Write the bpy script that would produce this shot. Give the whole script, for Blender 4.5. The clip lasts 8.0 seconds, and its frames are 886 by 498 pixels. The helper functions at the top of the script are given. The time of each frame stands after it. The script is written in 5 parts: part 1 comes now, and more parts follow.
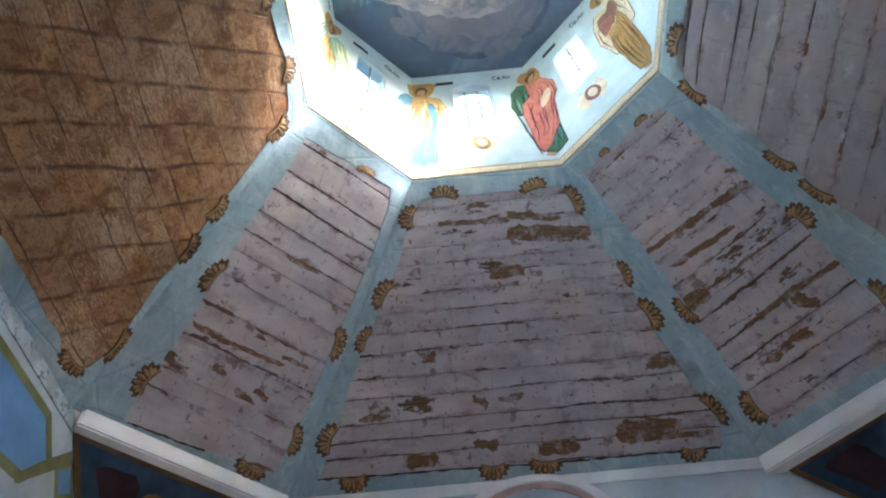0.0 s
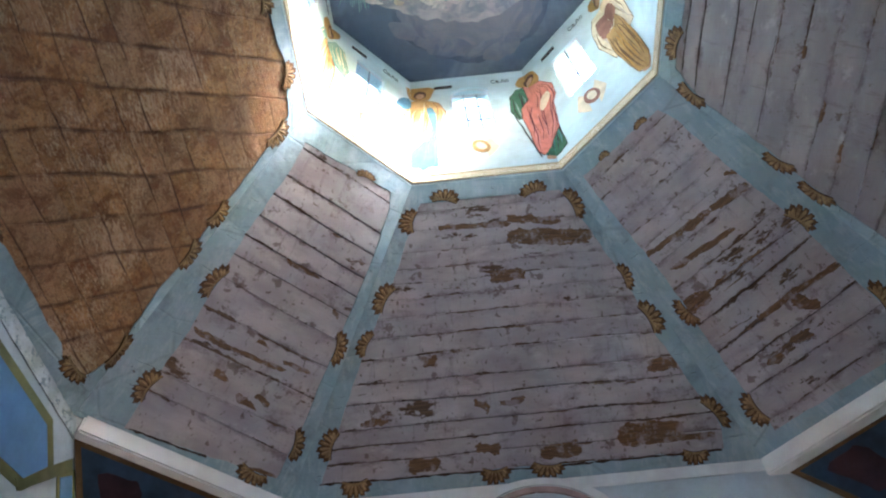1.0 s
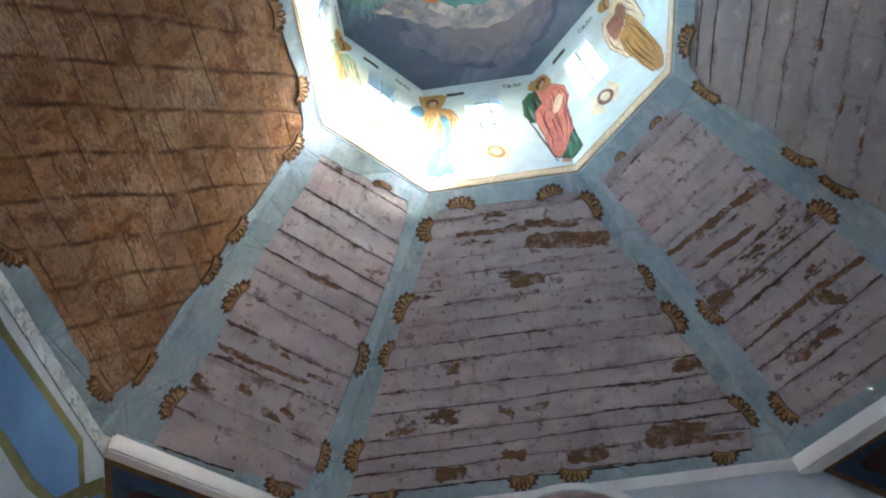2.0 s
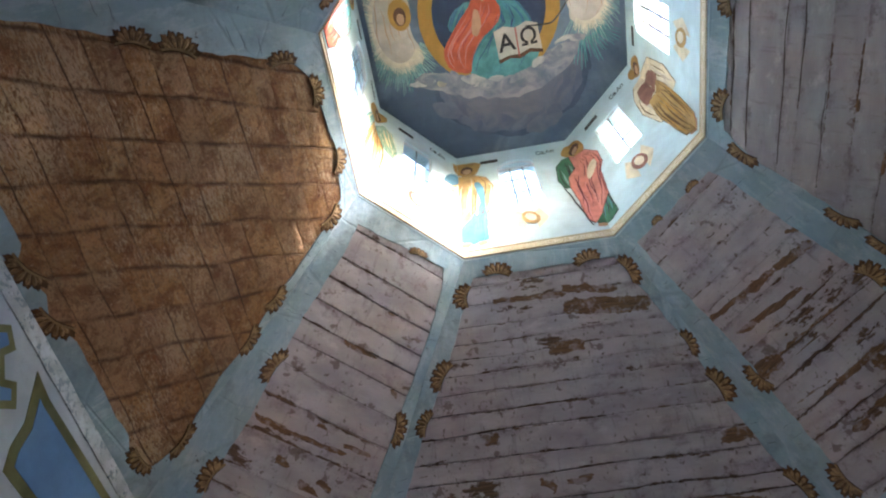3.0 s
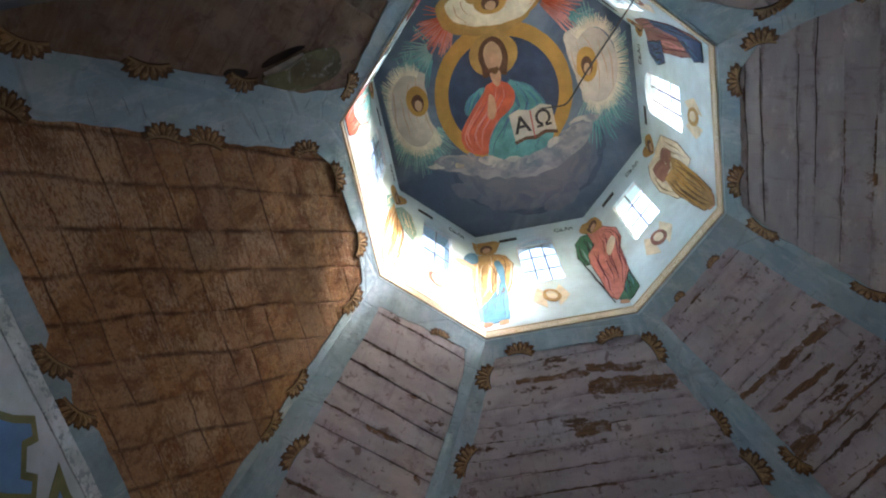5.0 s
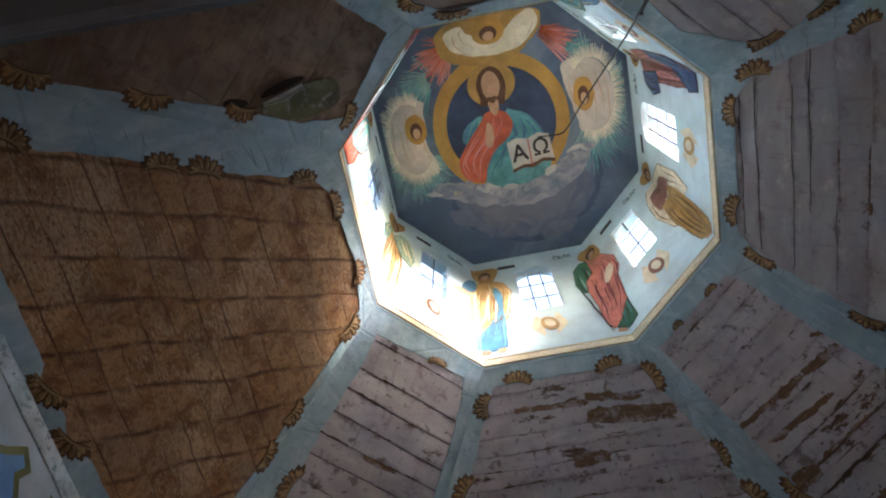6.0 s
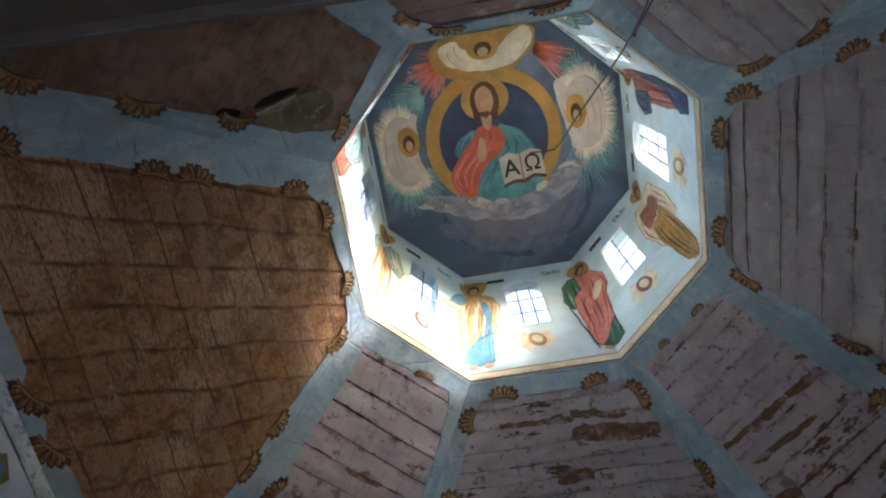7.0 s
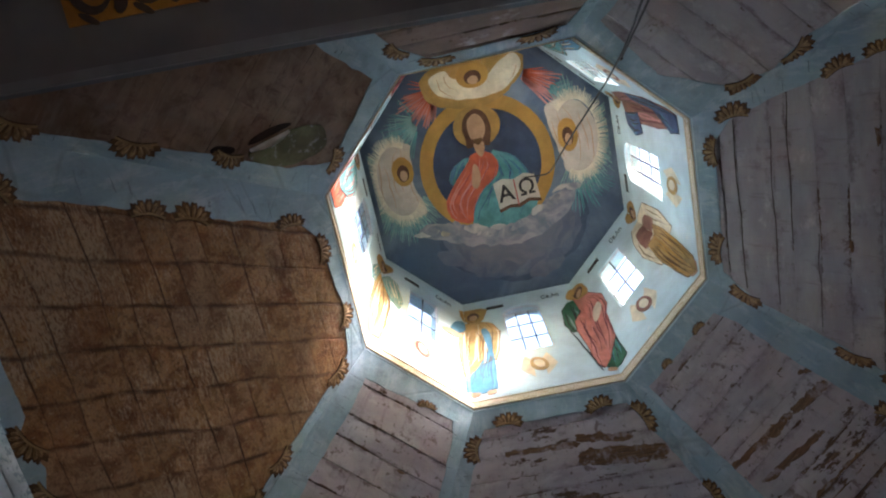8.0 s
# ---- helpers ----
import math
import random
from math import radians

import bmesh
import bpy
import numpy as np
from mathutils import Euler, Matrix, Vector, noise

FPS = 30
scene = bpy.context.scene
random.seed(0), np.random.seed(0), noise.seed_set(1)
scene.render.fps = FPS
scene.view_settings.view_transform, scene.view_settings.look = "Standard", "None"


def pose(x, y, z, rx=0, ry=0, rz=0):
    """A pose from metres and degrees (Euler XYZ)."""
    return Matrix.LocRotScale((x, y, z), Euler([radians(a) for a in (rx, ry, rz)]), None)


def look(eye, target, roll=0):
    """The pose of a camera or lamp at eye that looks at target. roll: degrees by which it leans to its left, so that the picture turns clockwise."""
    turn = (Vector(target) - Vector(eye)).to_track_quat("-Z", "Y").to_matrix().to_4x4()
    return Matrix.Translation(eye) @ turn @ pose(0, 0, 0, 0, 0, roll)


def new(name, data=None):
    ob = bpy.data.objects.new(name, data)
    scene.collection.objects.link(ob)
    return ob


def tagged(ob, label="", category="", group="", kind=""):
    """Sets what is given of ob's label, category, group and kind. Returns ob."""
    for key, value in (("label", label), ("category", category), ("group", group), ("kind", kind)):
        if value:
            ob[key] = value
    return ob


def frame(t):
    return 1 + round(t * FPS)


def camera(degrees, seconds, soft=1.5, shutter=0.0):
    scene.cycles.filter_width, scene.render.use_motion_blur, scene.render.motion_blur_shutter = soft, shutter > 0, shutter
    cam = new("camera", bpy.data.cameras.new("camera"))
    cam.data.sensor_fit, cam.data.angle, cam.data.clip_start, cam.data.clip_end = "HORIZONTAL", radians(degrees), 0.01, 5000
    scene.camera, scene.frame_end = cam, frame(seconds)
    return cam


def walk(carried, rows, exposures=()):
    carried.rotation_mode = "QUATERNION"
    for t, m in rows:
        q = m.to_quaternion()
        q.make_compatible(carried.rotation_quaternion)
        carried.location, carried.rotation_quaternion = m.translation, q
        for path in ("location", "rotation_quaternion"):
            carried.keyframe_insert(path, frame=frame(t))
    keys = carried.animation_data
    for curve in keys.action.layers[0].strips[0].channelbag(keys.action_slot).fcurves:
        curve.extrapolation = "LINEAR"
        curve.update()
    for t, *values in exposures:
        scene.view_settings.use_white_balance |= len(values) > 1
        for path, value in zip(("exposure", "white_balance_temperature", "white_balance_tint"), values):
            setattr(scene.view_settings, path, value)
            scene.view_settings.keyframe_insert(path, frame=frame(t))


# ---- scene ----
from mathutils.geometry import tessellate_polygon

cam = camera(66.81, 8.0, soft=2.1)
PATH = [
    (0.0, -0.371, -1.462, 1.561, 1.57, 55.39, -4.16),
    (0.5, -0.380, -1.469, 1.563, 1.06, 56.04, -4.54),
    (1.0, -0.389, -1.475, 1.566, 1.28, 55.60, -4.75),
    (2.5, -0.415, -1.504, 1.589, 5.96, 57.30, -3.63),
    (3.0, -0.422, -1.510, 1.598, 8.75, 61.78, -1.23),
    (3.5, -0.426, -1.515, 1.601, 9.78, 63.64, -0.18),
    (4.0, -0.427, -1.528, 1.600, 11.18, 65.19, 0.65),
    (4.5, -0.423, -1.542, 1.601, 12.38, 66.59, 0.97),
    (6.0, -0.397, -1.576, 1.604, 12.86, 70.38, 1.45),
    (6.5, -0.389, -1.585, 1.605, 10.99, 70.17, 0.50),
    (7.0, -0.382, -1.603, 1.604, 10.48, 71.29, 0.66),
    (7.5, -0.378, -1.612, 1.605, 10.12, 72.50, -1.25),
    (8.0, -0.377, -1.613, 1.607, 9.76, 73.56, -2.28),
]
walk(cam, [(t, pose(x, y, z, 90 + tilt, 0, yaw) @ pose(0, 0, 0, 0, 0, lean)) for t, x, y, z, yaw, tilt, lean in PATH],
     exposures=[(0.0, 5.04, 5750, 13), (1.0, 5.04, 5850, 14), (2.5, 5.04, 6050, 15), (3.0, 4.73, 6150, 16), (4.0, 4.31, 6200, 18), (6.0, 4.03, 6200, 18), (8.0, 3.97, 6200, 18)])

# ---- light: low sun in haze, from the east-south-east ----
SUN_ELEV, SUN_AZ = 16.3, (0.86, -0.51)
world = bpy.data.worlds.new("sky")
scene.world = world
world.use_nodes = True
wn = world.node_tree.nodes
sky = wn.new("ShaderNodeTexSky")
sky.sky_type, sky.sun_disc, sky.dust_density = "NISHITA", False, 7.0
sky.ozone_density, sky.air_density = 0.5, 1.0
sky.sun_elevation, sky.sun_rotation = radians(SUN_ELEV), math.atan2(SUN_AZ[0], SUN_AZ[1])
world.node_tree.links.new(sky.outputs[0], wn["Background"].inputs[0])
wn["Background"].inputs[1].default_value = 0.15
sun = new("sun", bpy.data.lights.new("sun", "SUN"))
sun.data.energy, sun.data.angle, sun.data.color = 3.8, radians(16.0), (1.0, 0.96, 0.91)
# power of the fill lamp in the added lower window
FILL_POWER = 1.1
ce, se = math.cos(radians(SUN_ELEV)), math.sin(radians(SUN_ELEV))
sun.matrix_world = look((SUN_AZ[0] * ce * 30, SUN_AZ[1] * ce * 30, 8 + se * 30), (0, 0, 8))


# ---- materials ----
class Nodes:
    """A node material with short ways to add nodes."""

    def __init__(self, name, rough=0.8, metal=0.0, spec=0.3):
        self.mat = bpy.data.materials.new(name)
        self.mat.use_nodes = True
        self.tree = self.mat.node_tree
        self.bsdf = self.tree.nodes["Principled BSDF"]
        self.bsdf.inputs["Roughness"].default_value = rough
        self.bsdf.inputs["Metallic"].default_value = metal
        self.bsdf.inputs["Specular IOR Level"].default_value = spec

    def add(self, kind, **props):
        n = self.tree.nodes.new(kind)
        if "operation" in props:
            n.operation = props["operation"]
        if "feature" in props:
            n.feature = props["feature"]
        if "data_type" in props:
            n.data_type = props["data_type"]
        if "blend_type" in props:
            n.blend_type = props["blend_type"]
        return n

    def link(self, a, b):
        self.tree.links.new(a, b)

    def coords(self, scale=(1, 1, 1), spread=40.0):
        """Object coordinates, shifted for each object by its random number."""
        tc, info = self.add("ShaderNodeTexCoord"), self.add("ShaderNodeObjectInfo")
        mul = self.add("ShaderNodeMath", operation="MULTIPLY")
        self.link(info.outputs["Random"], mul.inputs[0])
        mul.inputs[1].default_value = spread
        mp = self.add("ShaderNodeMapping")
        mp.inputs["Scale"].default_value = scale
        comb = self.add("ShaderNodeCombineXYZ")
        self.link(mul.outputs[0], comb.inputs[0])
        self.link(mul.outputs[0], comb.inputs[2])
        self.link(comb.outputs[0], mp.inputs["Location"])
        self.link(tc.outputs["Object"], mp.inputs["Vector"])
        return mp.outputs[0]

    def noise(self, vec, scale, detail=5.0, rough=0.6, dist=0.0):
        n = self.add("ShaderNodeTexNoise")
        n.inputs["Scale"].default_value, n.inputs["Detail"].default_value = scale, detail
        n.inputs["Roughness"].default_value, n.inputs["Distortion"].default_value = rough, dist
        self.link(vec, n.inputs["Vector"])
        return n.outputs["Fac"]

    def ramp(self, fac, lo, hi, a=0.0, b=1.0):
        n = self.add("ShaderNodeMapRange")
        n.interpolation_type = "SMOOTHSTEP"
        n.inputs["From Min"].default_value, n.inputs["From Max"].default_value = lo, hi
        n.inputs["To Min"].default_value, n.inputs["To Max"].default_value = a, b
        self.link(fac, n.inputs["Value"])
        return n.outputs["Result"]

    def math(self, op, a, b):
        n = self.add("ShaderNodeMath", operation=op)
        for k, v in enumerate((a, b)):
            if isinstance(v, (int, float)):
                n.inputs[k].default_value = v
            else:
                self.link(v, n.inputs[k])
        return n.outputs[0]

    def mix(self, fac, a, b, mode="MIX"):
        n = self.add("ShaderNodeMix", data_type="RGBA", blend_type=mode)
        for k, v in ((0, fac), (6, a), (7, b)):
            if isinstance(v, (int, float)):
                n.inputs[k].default_value = v
            elif isinstance(v, tuple):
                n.inputs[k].default_value = (*v, 1)
            else:
                self.link(v, n.inputs[k])
        return n.outputs[2]

    def done(self, colour, height=None, strength=0.3, depth=0.01):
        if isinstance(colour, tuple):
            self.bsdf.inputs["Base Color"].default_value = (*colour, 1)
        else:
            self.link(colour, self.bsdf.inputs["Base Color"])
        if height is not None:
            bp = self.add("ShaderNodeBump")
            bp.inputs["Strength"].default_value, bp.inputs["Distance"].default_value = strength, depth
            self.link(height, bp.inputs["Height"])
            self.link(bp.outputs[0], self.bsdf.inputs["Normal"])
        return self.mat


def painted(name, colour, vary=0.25, scale=3.0, rough=0.75, worn=None, amount=0.62):
    """Matt hand-laid paint: cloudy at two scales, with optional worn spots."""
    m = Nodes(name, rough)
    v = m.coords()
    big, fine = m.noise(v, scale, 4), m.noise(v, scale * 9, 6, 0.7)
    dark = tuple(c * (1 - vary) for c in colour)
    light = tuple(min(1, c * (1 + vary * 0.5)) for c in colour)
    col = m.mix(m.ramp(big, 0.3, 0.7), dark, light)
    col = m.mix(m.ramp(fine, 0.35, 0.75, 0, 0.35), col, dark)
    if worn:
        col = m.mix(m.ramp(m.noise(v, scale * 3, 7, 0.75), amount, amount + 0.05), col, worn)
    return m.done(col, fine, 0.2, 0.004)


def limewashed_boards(name="limewashed_boards", flake=0.005, dark=(0.36, 0.325, 0.345), pale=(0.50, 0.465, 0.485)):
    """Pinkish-grey old paint on boards, flaked along the joints and in patches down to brown wood."""
    m = Nodes(name, 0.85)
    v = m.coords((1, 2.2, 1))
    uv = m.add("ShaderNodeUVMap")
    sep = m.add("ShaderNodeSeparateXYZ")
    m.link(uv.outputs[0], sep.inputs[0])
    info = m.add("ShaderNodeObjectInfo")
    cloud, fine, grain = m.noise(v, 2.2, 4), m.noise(v, 14, 7, 0.7), m.noise(m.coords((1.5, 30, 1)), 3, 5)
    col = m.mix(m.ramp(cloud, 0.3, 0.72), dark, pale)
    col = m.mix(m.ramp(info.outputs["Random"], 0, 1, 0, 0.25), col, (0.29, 0.25, 0.265))
    col = m.mix(m.ramp(grain, 0.5, 0.8, 0, 0.25), col, (0.25, 0.2, 0.2))
    edge = m.math("ABSOLUTE", m.math("SUBTRACT", sep.outputs["Y"], 0.5), 0)
    # soot smudges, thicker towards the joints, and rubbed streaks across the grain
    smudge = m.noise(m.coords((1.0, 1.3, 1), 90), 4.5, 8, 0.75)
    col = m.mix(m.ramp(m.math("ADD", smudge, m.ramp(edge, 0.2, 0.5, 0, 0.10)), 0.54, 0.74, 0, 0.75), col, (0.155, 0.125, 0.125))
    col = m.mix(m.ramp(m.noise(m.coords((9, 1.2, 1), 50), 2.2, 7, 0.7), 0.56, 0.7, 0, 0.5), col, (0.20, 0.165, 0.165))
    col = m.mix(m.ramp(m.noise(m.coords((1.2, 2, 1), 15), 3.0, 6, 0.7), 0.56, 0.7, 0, 0.6), col, (0.56, 0.53, 0.55))
    spot = m.ramp(m.noise(m.coords((1.4, 1, 1), 33), 16, 5, 0.6), 0.61 - flake * 0.4, 0.69 - flake * 0.4, 0, 0.75)
    col = m.mix(spot, col, (0.11, 0.075, 0.055))
    mid = m.math("ADD", m.noise(m.coords((1.2, 1, 1), 71), 7, 6, 0.65), m.ramp(m.noise(m.coords((1, 1, 1), 5), 0.9, 3), 0.4, 0.7, -0.06, 0.06))
    col = m.mix(m.ramp(mid, 0.60 - flake * 0.4, 0.65 - flake * 0.4, 0, 0.75), col, (0.15, 0.11, 0.095))
    # flaking near the joints, and a few bare patches
    long = m.noise(m.coords((1.0, 0.3, 1), 70), 1.8, 4)
    near = m.math("ADD", m.ramp(edge, 0.34, 0.5, 0, 0.32), m.math("ADD", m.ramp(long, 0.38, 0.64, -0.24, 0.17), m.ramp(info.outputs["Random"], 0, 1, -0.12 + flake, 0.04 + flake)))
    chip = m.ramp(m.math("ADD", fine, near), 0.79, 0.85)
    patch = m.ramp(m.math("ADD", m.noise(m.coords((1, 2.4, 1), 55), 1.7, 7, 0.62), m.math("MULTIPLY", fine, 0.35)), 0.80 - flake * 0.5, 0.84 - flake * 0.5)
    bare = m.math("MAXIMUM", chip, patch)
    wood = m.mix(m.ramp(grain, 0.35, 0.7), (0.07, 0.045, 0.03), (0.17, 0.11, 0.065))
    col = m.mix(bare, col, wood)
    hgt = m.math("SUBTRACT", m.math("MULTIPLY", fine, 0.4), m.math("MULTIPLY", bare, 0.8))
    return m.done(col, hgt, 0.5, 0.006)


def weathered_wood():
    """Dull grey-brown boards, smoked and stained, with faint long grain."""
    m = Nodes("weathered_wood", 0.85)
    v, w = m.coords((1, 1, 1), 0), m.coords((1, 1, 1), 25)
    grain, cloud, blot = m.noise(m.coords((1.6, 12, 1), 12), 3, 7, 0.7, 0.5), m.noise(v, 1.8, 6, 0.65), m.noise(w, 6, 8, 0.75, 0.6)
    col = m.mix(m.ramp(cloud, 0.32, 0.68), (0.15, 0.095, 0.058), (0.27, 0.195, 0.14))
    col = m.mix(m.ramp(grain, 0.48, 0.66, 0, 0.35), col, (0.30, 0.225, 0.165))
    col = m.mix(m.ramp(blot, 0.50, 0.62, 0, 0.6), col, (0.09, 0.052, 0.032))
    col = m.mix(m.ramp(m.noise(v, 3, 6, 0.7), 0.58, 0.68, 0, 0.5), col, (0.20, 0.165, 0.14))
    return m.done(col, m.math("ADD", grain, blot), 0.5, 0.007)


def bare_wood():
    """Brown glue-stained wood with pale fibres and dark seams."""
    m = Nodes("brown_wood", 0.75)
    uv = m.add("ShaderNodeUVMap")
    sep = m.add("ShaderNodeSeparateXYZ")
    m.link(uv.outputs[0], sep.inputs[0])
    info = m.add("ShaderNodeObjectInfo")
    v = m.coords((1, 1, 1), 0)
    w = m.coords((1, 1, 1), 25)
    fib = m.noise(m.coords((3.0, 11.0, 1), 0), 3.0, 8, 0.75, 0.8)
    cloud = m.noise(v, 3.2, 7, 0.72, 0.6)
    blot = m.noise(w, 7, 8, 0.75, 0.8)
    col = m.mix(m.ramp(cloud, 0.32, 0.68), (0.235, 0.10, 0.032), (0.50, 0.28, 0.11))
    col = m.mix(m.ramp(info.outputs["Random"], 0.1, 0.6, 0.45, 0), col, (0.36, 0.24, 0.145))
    col = m.mix(m.ramp(info.outputs["Random"], 0.6, 1, 0, 0.5), col, (0.17, 0.075, 0.03))
    col = m.mix(m.ramp(fib, 0.46, 0.66, 0, 0.45), col, (0.38, 0.24, 0.13))
    col = m.mix(m.ramp(m.noise(w, 13, 7, 0.75, 1.2), 0.50, 0.60, 0, 0.6), col, (0.36, 0.23, 0.12))
    col = m.mix(m.ramp(blot, 0.47, 0.58, 0, 0.6), col, (0.14, 0.056, 0.02))
    pale = m.math("ADD", m.noise(m.coords((5.0, 17, 1), 0), 3, 7, 0.75, 1.2), m.ramp(m.noise(v, 1.1, 3), 0.35, 0.65, -0.10, 0.14))
    col = m.mix(m.ramp(pale, 0.54, 0.66, 0, 0.75), col, (0.54, 0.39, 0.24))
    ruddy = m.ramp(m.noise(w, 5, 6, 0.7), 0.58, 0.68, 0, 0.4)
    col = m.mix(ruddy, col, (0.24, 0.075, 0.03))
    grit = m.noise(m.coords((1.0, 2.0, 1), 0), 30, 6, 0.75)
    col = m.mix(m.ramp(grit, 0.50, 0.64, 0, 0.6), col, (0.10, 0.045, 0.02))
    col = m.mix(m.ramp(m.noise(m.coords((2.4, 1.0, 1), 3), 24, 5, 0.7, 0.8), 0.60, 0.68, 0, 0.7), col, (0.48, 0.36, 0.22))
    ex = m.ramp(m.math("ABSOLUTE", m.math("SUBTRACT", sep.outputs["X"], 0.5), 0), 0.40, 0.5)
    ey = m.ramp(m.math("ABSOLUTE", m.math("SUBTRACT", sep.outputs["Y"], 0.5), 0), 0.455, 0.5)
    along = m.math("MULTIPLY", ex, m.ramp(m.noise(v, 3.4, 6, 0.65), 0.38, 0.60, 0.18, 0.85))
    across = m.math("MULTIPLY", ey, m.ramp(m.noise(v, 2.2, 5), 0.42, 0.60, 0.12, 0.9))
    seam = m.math("MAXIMUM", along, across)
    col = m.mix(seam, col, (0.075, 0.034, 0.016))
    return m.done(col, m.math("ADD", m.math("ADD", fib, blot), m.math("MULTIPLY", grit, 0.6)), 0.85, 0.010)


def old_wood():
    m = Nodes("bare_old_wood", 0.85)
    g = m.noise(m.coords((1.5, 24, 1)), 4, 7, 0.7)
    c = m.noise(m.coords(), 9, 6, 0.7)
    col = m.mix(m.ramp(g, 0.3, 0.7), (0.085, 0.05, 0.028), (0.23, 0.14, 0.07))
    col = m.mix(m.ramp(c, 0.5, 0.62), col, (0.30, 0.255, 0.25))
    return m.done(col, g, 0.4, 0.004)


def blue_canvas():
    """Thin light-blue oil paint on canvas strips, greyed and scuffed."""
    m = Nodes("blue_canvas", 0.7)
    v = m.coords((1, 1, 1))
    big, fine = m.noise(v, 1.6, 4), m.noise(v, 12, 7, 0.7)
    col = m.mix(m.ramp(big, 0.3, 0.7), (0.225, 0.34, 0.405), (0.34, 0.455, 0.52))
    col = m.mix(m.ramp(m.noise(m.coords((5, 1.5, 1), 20), 2.2, 6, 0.7), 0.47, 0.66, 0, 0.65), col, (0.45, 0.55, 0.59))
    col = m.mix(m.ramp(m.noise(m.coords((1, 1, 1), 60), 3.2, 7, 0.75), 0.52, 0.70, 0, 0.55), col, (0.16, 0.20, 0.225))
    col = m.mix(m.ramp(fine, 0.52, 0.75, 0, 0.4), col, (0.17, 0.21, 0.235))
    col = m.mix(m.ramp(m.noise(v, 9, 8, 0.8), 0.64, 0.68), col, (0.10, 0.10, 0.10))
    crease = m.add("ShaderNodeTexVoronoi", feature="DISTANCE_TO_EDGE")
    crease.inputs["Scale"].default_value = 1.1
    m.link(m.coords((1, 1.8, 1), 10), crease.inputs["Vector"])
    line = m.ramp(crease.outputs["Distance"], 0.0, 0.025, 1, 0)
    col = m.mix(m.math("MULTIPLY", line, m.ramp(big, 0.45, 0.6, 0, 0.35)), col, (0.15, 0.19, 0.21))
    return m.done(col, m.math("SUBTRACT", m.math("ADD", fine, m.noise(v, 3, 3)), m.math("MULTIPLY", line, 0.4)), 0.45, 0.014)


def gold_relief():
    m = Nodes("gilt_ochre", 0.55, 0.15, 0.5)
    v = m.coords()
    n = m.noise(v, 22, 5)
    col = m.mix(m.ramp(n, 0.3, 0.7), (0.15, 0.082, 0.03), (0.42, 0.265, 0.11))
    return m.done(col, n, 0.4, 0.004)


def cloud_ceiling():
    """Dark blue painted heaven with paler brush clouds."""
    m = Nodes("painted_heaven", 0.75)
    v = m.coords((1, 1, 1), 0)
    n = m.noise(v, 1.3, 6, 0.6, 0.8)
    f = m.noise(v, 10, 6, 0.7)
    col = m.mix(m.ramp(n, 0.35, 0.7), (0.075, 0.105, 0.155), (0.15, 0.19, 0.245))
    col = m.mix(m.ramp(f, 0.4, 0.8, 0, 0.3), col, (0.05, 0.065, 0.09))
    return m.done(col, f, 0.15, 0.004)


def cloud_paint(name, light, dark):
    m = Nodes(name, 0.75)
    v = m.coords((1, 1, 1), 10)
    n, f = m.noise(v, 3.2, 6, 0.6, 1.2), m.noise(v, 13, 6, 0.7)
    col = m.mix(m.ramp(n, 0.32, 0.68), dark, light)
    col = m.mix(m.ramp(f, 0.45, 0.8, 0, 0.35), col, dark)
    return m.done(col, f, 0.15, 0.003)


def ornament_strip():
    """Ochre border with a repeating light scroll."""
    m = Nodes("ochre_border", 0.65)
    tc = m.add("ShaderNodeTexCoord")
    w = m.add("ShaderNodeTexVoronoi", feature="DISTANCE_TO_EDGE")
    mp = m.add("ShaderNodeMapping")
    mp.inputs["Scale"].default_value = (15, 15, 15)
    m.link(tc.outputs["Object"], mp.inputs[0])
    m.link(mp.outputs[0], w.inputs["Vector"])
    n = m.noise(m.coords(), 8, 5)
    base = m.mix(m.ramp(n, 0.3, 0.7), (0.36, 0.26, 0.12), (0.50, 0.39, 0.22))
    col = m.mix(m.ramp(w.outputs["Distance"], 0.05, 0.13, 0.95, 0), base, (0.78, 0.72, 0.58))
    return m.done(col, n, 0.2, 0.004)


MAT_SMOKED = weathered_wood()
MAT_SMOOTH = limewashed_boards("sound_limewashed_boards", -0.13, (0.31, 0.295, 0.31), (0.41, 0.395, 0.41))
MAT_STAINED = limewashed_boards("brown_stained_boards", -0.03, (0.20, 0.145, 0.115), (0.31, 0.24, 0.20))
MAT_BOARD, MAT_BROWN, MAT_BLUE, MAT_GOLD = limewashed_boards(), bare_wood(), blue_canvas(), gold_relief()
MAT_LEAFBROWN = painted("leaf_brown_paint", (0.14, 0.075, 0.028), 0.5, 16)
MAT_SPINE = painted("leaf_pale_ochre", (0.30, 0.20, 0.09), 0.3, 14)
MAT_PATCH = old_wood()
MAT_DARKLINE = painted("dark_brown_outline", (0.05, 0.03, 0.018), 0.4, 12)
MAT_DRUM = painted("pale_blue_drum_paint", (0.52, 0.66, 0.70), 0.2, 2.0, worn=(0.62, 0.66, 0.62), amount=0.63)
MAT_BORDER = ornament_strip()
MAT_HEAVEN = cloud_ceiling()
MAT_WHITE = painted("white_limewash", (0.74, 0.76, 0.77), 0.14, 4, worn=(0.46, 0.52, 0.55), amount=0.66)
MAT_SCUFF = painted("scuffed_limewash", (0.50, 0.57, 0.61), 0.3, 6, worn=(0.22, 0.28, 0.32), amount=0.53)
MAT_LEDGE = painted("ledge_white_oil_paint", (0.80, 0.81, 0.81), 0.08, 4)
